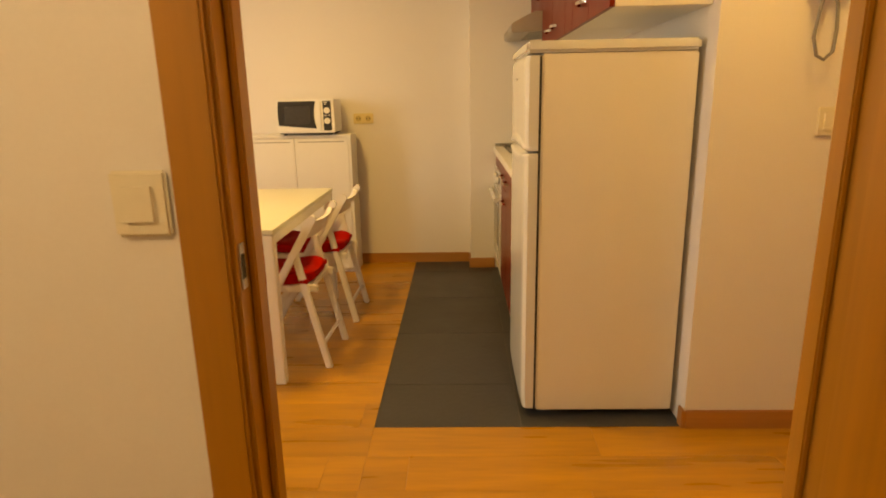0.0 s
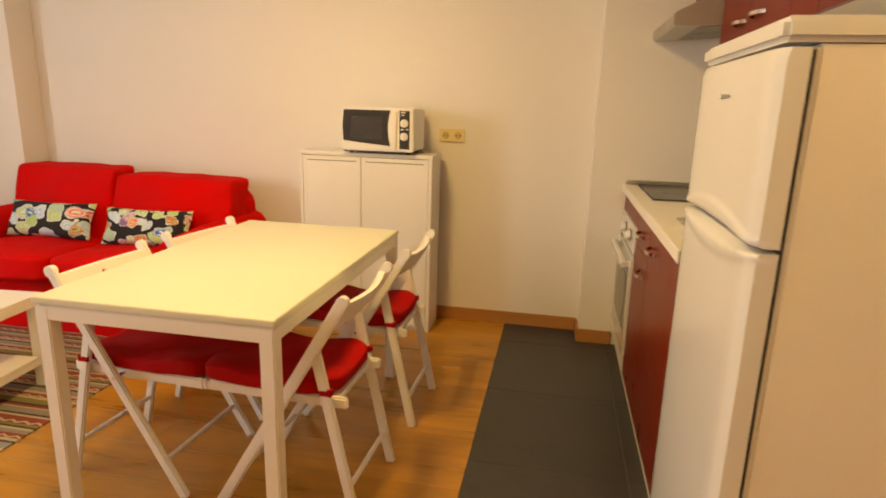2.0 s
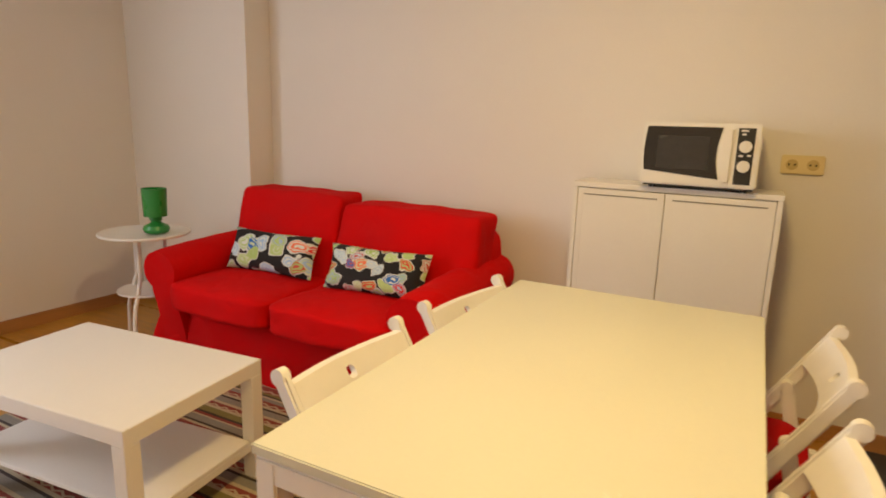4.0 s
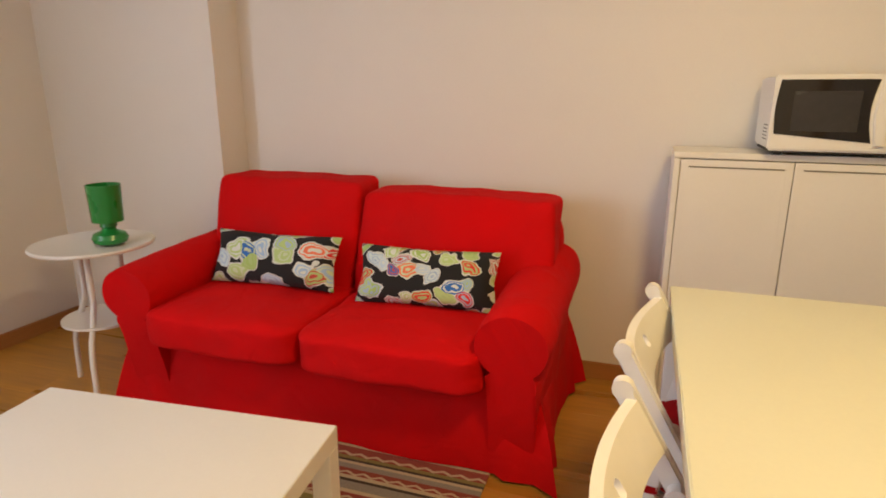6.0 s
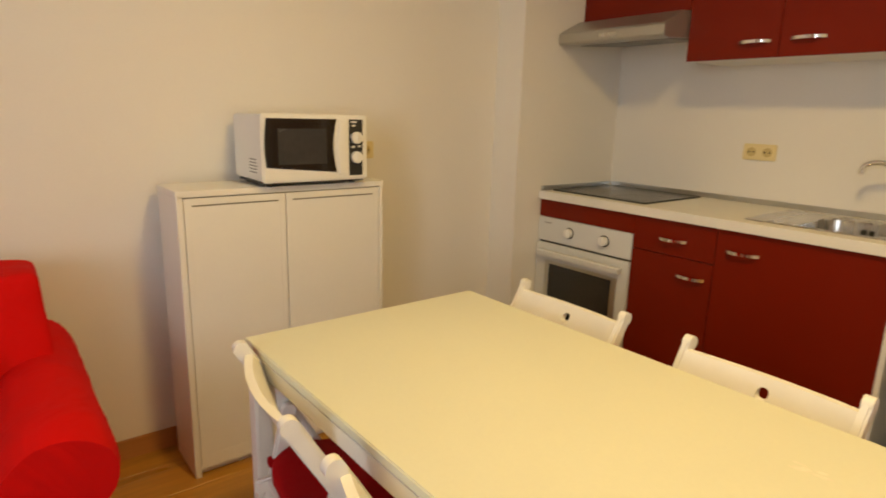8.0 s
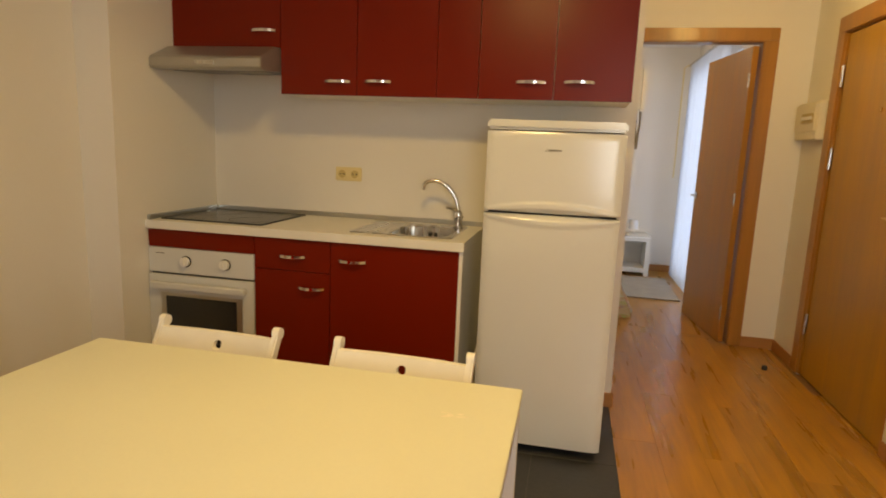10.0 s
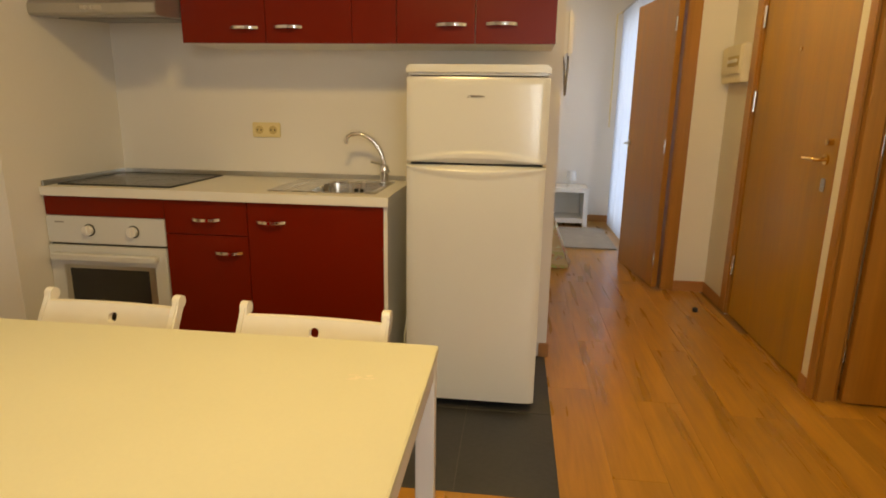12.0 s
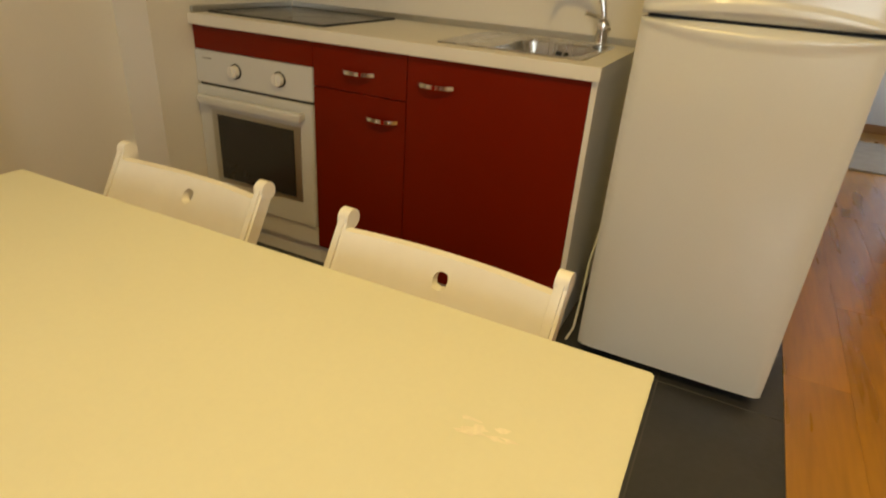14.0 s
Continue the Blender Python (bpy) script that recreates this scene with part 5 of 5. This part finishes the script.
PX, PY, PZ = -2.755, 6.195, 0.648
st = thing("side_table", (PX, PY, 0), "round white metal side table with a lower shelf", "side table")
part("tabletop", lathe(bmesh.new(), PX, PY, [(0.205, PZ - 0.016), (0.222, PZ - 0.014), (0.226, PZ - 0.006), (0.222, PZ), (0.212, PZ - 0.003)], 40), WHITE, st, "", True)
part("lower_shelf", lathe(bmesh.new(), PX, PY, [(0.145, 0.322), (0.155, 0.326), (0.155, 0.336), (0.148, 0.334)], 32), WHITE, st, "", True)
for k in range(3):
    a = radians(60 + 120 * k)
    ca, sa = math.cos(a), math.sin(a)
    bm = bmesh.new()
    tube(bm, [(PX + r * ca, PY + r * sa, z) for r, z in ((0.09, PZ - 0.015), (0.088, 0.53), (0.092, 0.41), (0.125, 0.34), (0.165, 0.28), (0.185, 0.20), (0.19, 0.10), (0.195, FZ + 0.004))], 0.011, 10)
    part("leg", bm, WHITE, st, "", True)
gl = thing("table_lamp", (PX + 0.095, PY, PZ), "small green plastic table lamp on the side table", "lamp")
GX, GY = PX + 0.095, PY + 0.0
part("base", lathe(bmesh.new(), GX, GY, [(0.040, PZ - 0.001), (0.060, PZ + 0.010), (0.066, PZ + 0.026), (0.058, PZ + 0.044), (0.030, PZ + 0.056), (0.024, PZ + 0.064), (0.032, PZ + 0.074), (0.028, PZ + 0.088), (0.014, PZ + 0.094)]), GREEN, gl, "", True)
part("shade", lathe(bmesh.new(), GX, GY, [(0.057, PZ + 0.092), (0.062, PZ + 0.236), (0.059, PZ + 0.236), (0.054, PZ + 0.094)]), GREEN, gl, "green lamp shade", True)

# ---------------------------------------------------------------- bedroom seen through the doorway
NX0, NX1, NY0, NY1, NZ = 5.40, 5.78, 3.86, 4.285, 0.45
ns = thing("nightstand", (5.59, 4.07, 0), "small white open nightstand by the bedroom wall", "nightstand")
part("top", boxes([(NX0, NX1, NY0, NY1, NZ - 0.05, NZ)], 0.002), WHITE, ns)
for ly in (NY0, NY1 - 0.05):
    part("side", boxes([(NX0, NX1, ly, ly + 0.05, FZ, NZ - 0.0503)], 0.002), WHITE, ns)
part("shelf", boxes([(NX0 + 0.01, NX1, NY0 + 0.0505, NY1 - 0.0505, 0.06, 0.11)], 0.002), WHITE, ns)
bl2 = thing("bedside_lamp", (5.60, 4.02, NZ), "small white bedside lamp on the nightstand", "lamp")
part("foot", lathe(bmesh.new(), 5.60, 4.04, [(0.05, NZ), (0.05, NZ + 0.01), (0.012, NZ + 0.02), (0.012, NZ + 0.07)], 20), WHITE, bl2, "", True)
part("shade", lathe(bmesh.new(), 5.60, 4.04, [(0.055, NZ + 0.065), (0.045, NZ + 0.17), (0.042, NZ + 0.17), (0.052, NZ + 0.067)], 24), SHADE, bl2, "white lamp shade", True)

bed = thing("bed", (4.8, 5.1, 0), "bed with a pale floral bedspread reaching the floor", "bed")
part("mattress", soft(bmesh.new(), 3.75, 5.70, 4.40, 5.9, 0.12, 0.52, 12, 12, 0.004, 4, 2), WHITE, bed, "", True, 80)
bm = bmesh.new()
rows, n = 9, 60
rings = []
for j in range(rows):
    v = j / (rows - 1)
    ring = []
    for i in range(n):
        u = i / n
        x, y = 3.70 + 2.02 * u, 4.36
        d = 0.16 * v ** 1.4 + 0.03 * v * math.sin(u * 38) + 0.012 * noise.noise(Vector((u * 14, v * 3, 1)))
        ring.append(bm.verts.new((x, y - d, 0.535 - (0.525 - FZ) * v)))
    rings.append(ring)
top = [bm.verts.new((3.70 + 2.02 * i / n, 5.9, 0.54)) for i in range(n)]
for a, b in zip([top] + rings, rings):
    for i in range(n - 1):
        bm.faces.new((a[i], a[i + 1], b[i + 1], b[i]))
end = []
for j in range(rows):
    v = j / (rows - 1)
    end.append([bm.verts.new((3.70 - 0.12 * v ** 1.4 - 0.02 * v * math.sin(i * 0.9), 5.9 + (4.36 - 0.16 * v ** 1.4 - 5.9) * i / 24, 0.538 - (0.528 - FZ) * v)) for i in range(25)])
for a, b in zip(end, end[1:]):
    for i in range(24):
        bm.faces.new((a[i], a[i + 1], b[i + 1], b[i]))
part("bedspread", bm, FLORAL, bed, "floral cotton bedspread", True, 70)
solid("bedside_rug", boxes([(4.33, 5.32, 3.70, 4.22, FZ + 0.0005, FZ + 0.014)], 0.004), GREYRUG, "thick beige rug beside the bed", "rug")

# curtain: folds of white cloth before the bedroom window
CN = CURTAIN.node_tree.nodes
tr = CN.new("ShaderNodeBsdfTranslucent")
# this pale blue also carries the daylight's tint
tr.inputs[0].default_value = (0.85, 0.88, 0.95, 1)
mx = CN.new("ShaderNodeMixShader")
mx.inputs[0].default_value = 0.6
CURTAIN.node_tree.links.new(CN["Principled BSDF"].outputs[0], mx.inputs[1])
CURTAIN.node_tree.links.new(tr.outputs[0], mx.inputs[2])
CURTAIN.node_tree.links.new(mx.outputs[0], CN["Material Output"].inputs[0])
bm = bmesh.new()
n = 160
lo = [bm.verts.new((3.98 + 1.62 * i / n, 3.600 + 0.022 * math.sin(i * 0.62) + 0.008 * math.sin(i * 1.7), FZ + 0.02)) for i in range(n + 1)]
hi_ = [bm.verts.new((3.98 + 1.62 * i / n, 3.600 + 0.016 * math.sin(i * 0.62) + 0.008 * math.sin(i * 1.7), 2.28)) for i in range(n + 1)]
for i in range(n):
    bm.faces.new((lo[i], lo[i + 1], hi_[i + 1], hi_[i]))
solid("curtain", bm, CURTAIN, "sheer white curtain with the blue of daylight put into its colour", "curtain", smooth=True)
bm = bmesh.new()
tube(bm, [(3.85, 3.60, 2.30), (5.76, 3.60, 2.30)], 0.012, 12)
cr = thing("curtain_rail", (4.8, 3.60, 2.30), "thin metal curtain rail with a hanging pull cord", "curtain rail")
part("rail", bm, STEEL, cr, "", True)
bm = bmesh.new()
tube(bm, [(5.70, 3.61, 2.30), (5.70, 3.66, 2.27), (5.70, 3.66, 1.10)], 0.008, 8)
part("pull_cord", bm, IVORY, cr, "ivory pull cord", True)

# ---------------------------------------------------------------- floor pieces
def floor_piece(name, x0, x1, y0, y1, z0, z1, mat, cache={}):
    key = (name, round(x1 - x0, 4), round(y1 - y0, 4))
    if key not in cache:
        hx, hy, e = (x1 - x0) / 2, (y1 - y0) / 2, 0.0006
        co = [(-hx, -hy, z0), (hx, -hy, z0), (hx, hy, z0), (-hx, hy, z0), (-hx, -hy, z1 - e), (hx, -hy, z1 - e), (hx, hy, z1 - e), (-hx, hy, z1 - e),
              (-hx + e, -hy + e, z1), (hx - e, -hy + e, z1), (hx - e, hy - e, z1), (-hx + e, hy - e, z1)]
        fa = [(0, 3, 2, 1), (8, 9, 10, 11)]
        for a in range(4):
            b = (a + 1) % 4
            fa += [(a, b, b + 4, a + 4), (a + 4, b + 4, b + 8, a + 8)]
        me = bpy.data.meshes.new(name)
        me.from_pydata(co, [], fa)
        me.materials.append(mat)
        cache[key] = me
    ob = new(name, cache[key])
    ob.location = ((x0 + x1) / 2, (y0 + y1) / 2, 0)
    ob.parent = solid_floor
    return ob


PW, PL = 0.193, 1.29


def lay(x0, x1, y0, y1, skip=None):
    row = 0
    y = y0
    while y < y1 - 0.002:
        ye = min(y + PW, y1)
        x = x0 - ((row * 0.47) % 1.0) * PL
        while x < x1 - 0.002:
            a, b = max(x, x0), min(x + PL, x1)
            if b - a > 0.01:
                floor_piece("plank", a + 0.0002, b - 0.0002, y + 0.0002, ye - 0.0002, -0.008, 0.0, PLANK)
            x += PL
        y = ye
        row += 1


lay(X_W, TX0, TY0 - PW * 6, TY0 + PW * 13)
lay(TX0, X_E + 0.1, TY0 - PW * 6, TY0)
lay(X_E + 0.1, 5.8, TY0 - PW * 6, TY0 + PW * 4)
lay(-0.35, 2.3, 1.2, TY0 - PW * 6)

ys = [TY0, 4.835, 5.435, 6.035, 6.635, Y_N]
for a, b in zip(ys, ys[1:]):
    for x0, x1 in ((TX0, 1.165), (1.165, X_K)):
        if b > 6.7 and x0 > 1.0:
            continue
        xe = min(x1, 1.005) if b > 6.7 else x1
        floor_piece("tile", x0 + 0.002, xe - 0.002, a + 0.002, b - 0.002, -0.0084, 0.0, SLATE)
floor_piece("tile", 1.0085, X_K - 0.003, 6.6365, Y_P - 0.013, -0.0084, 0.0, SLATE)
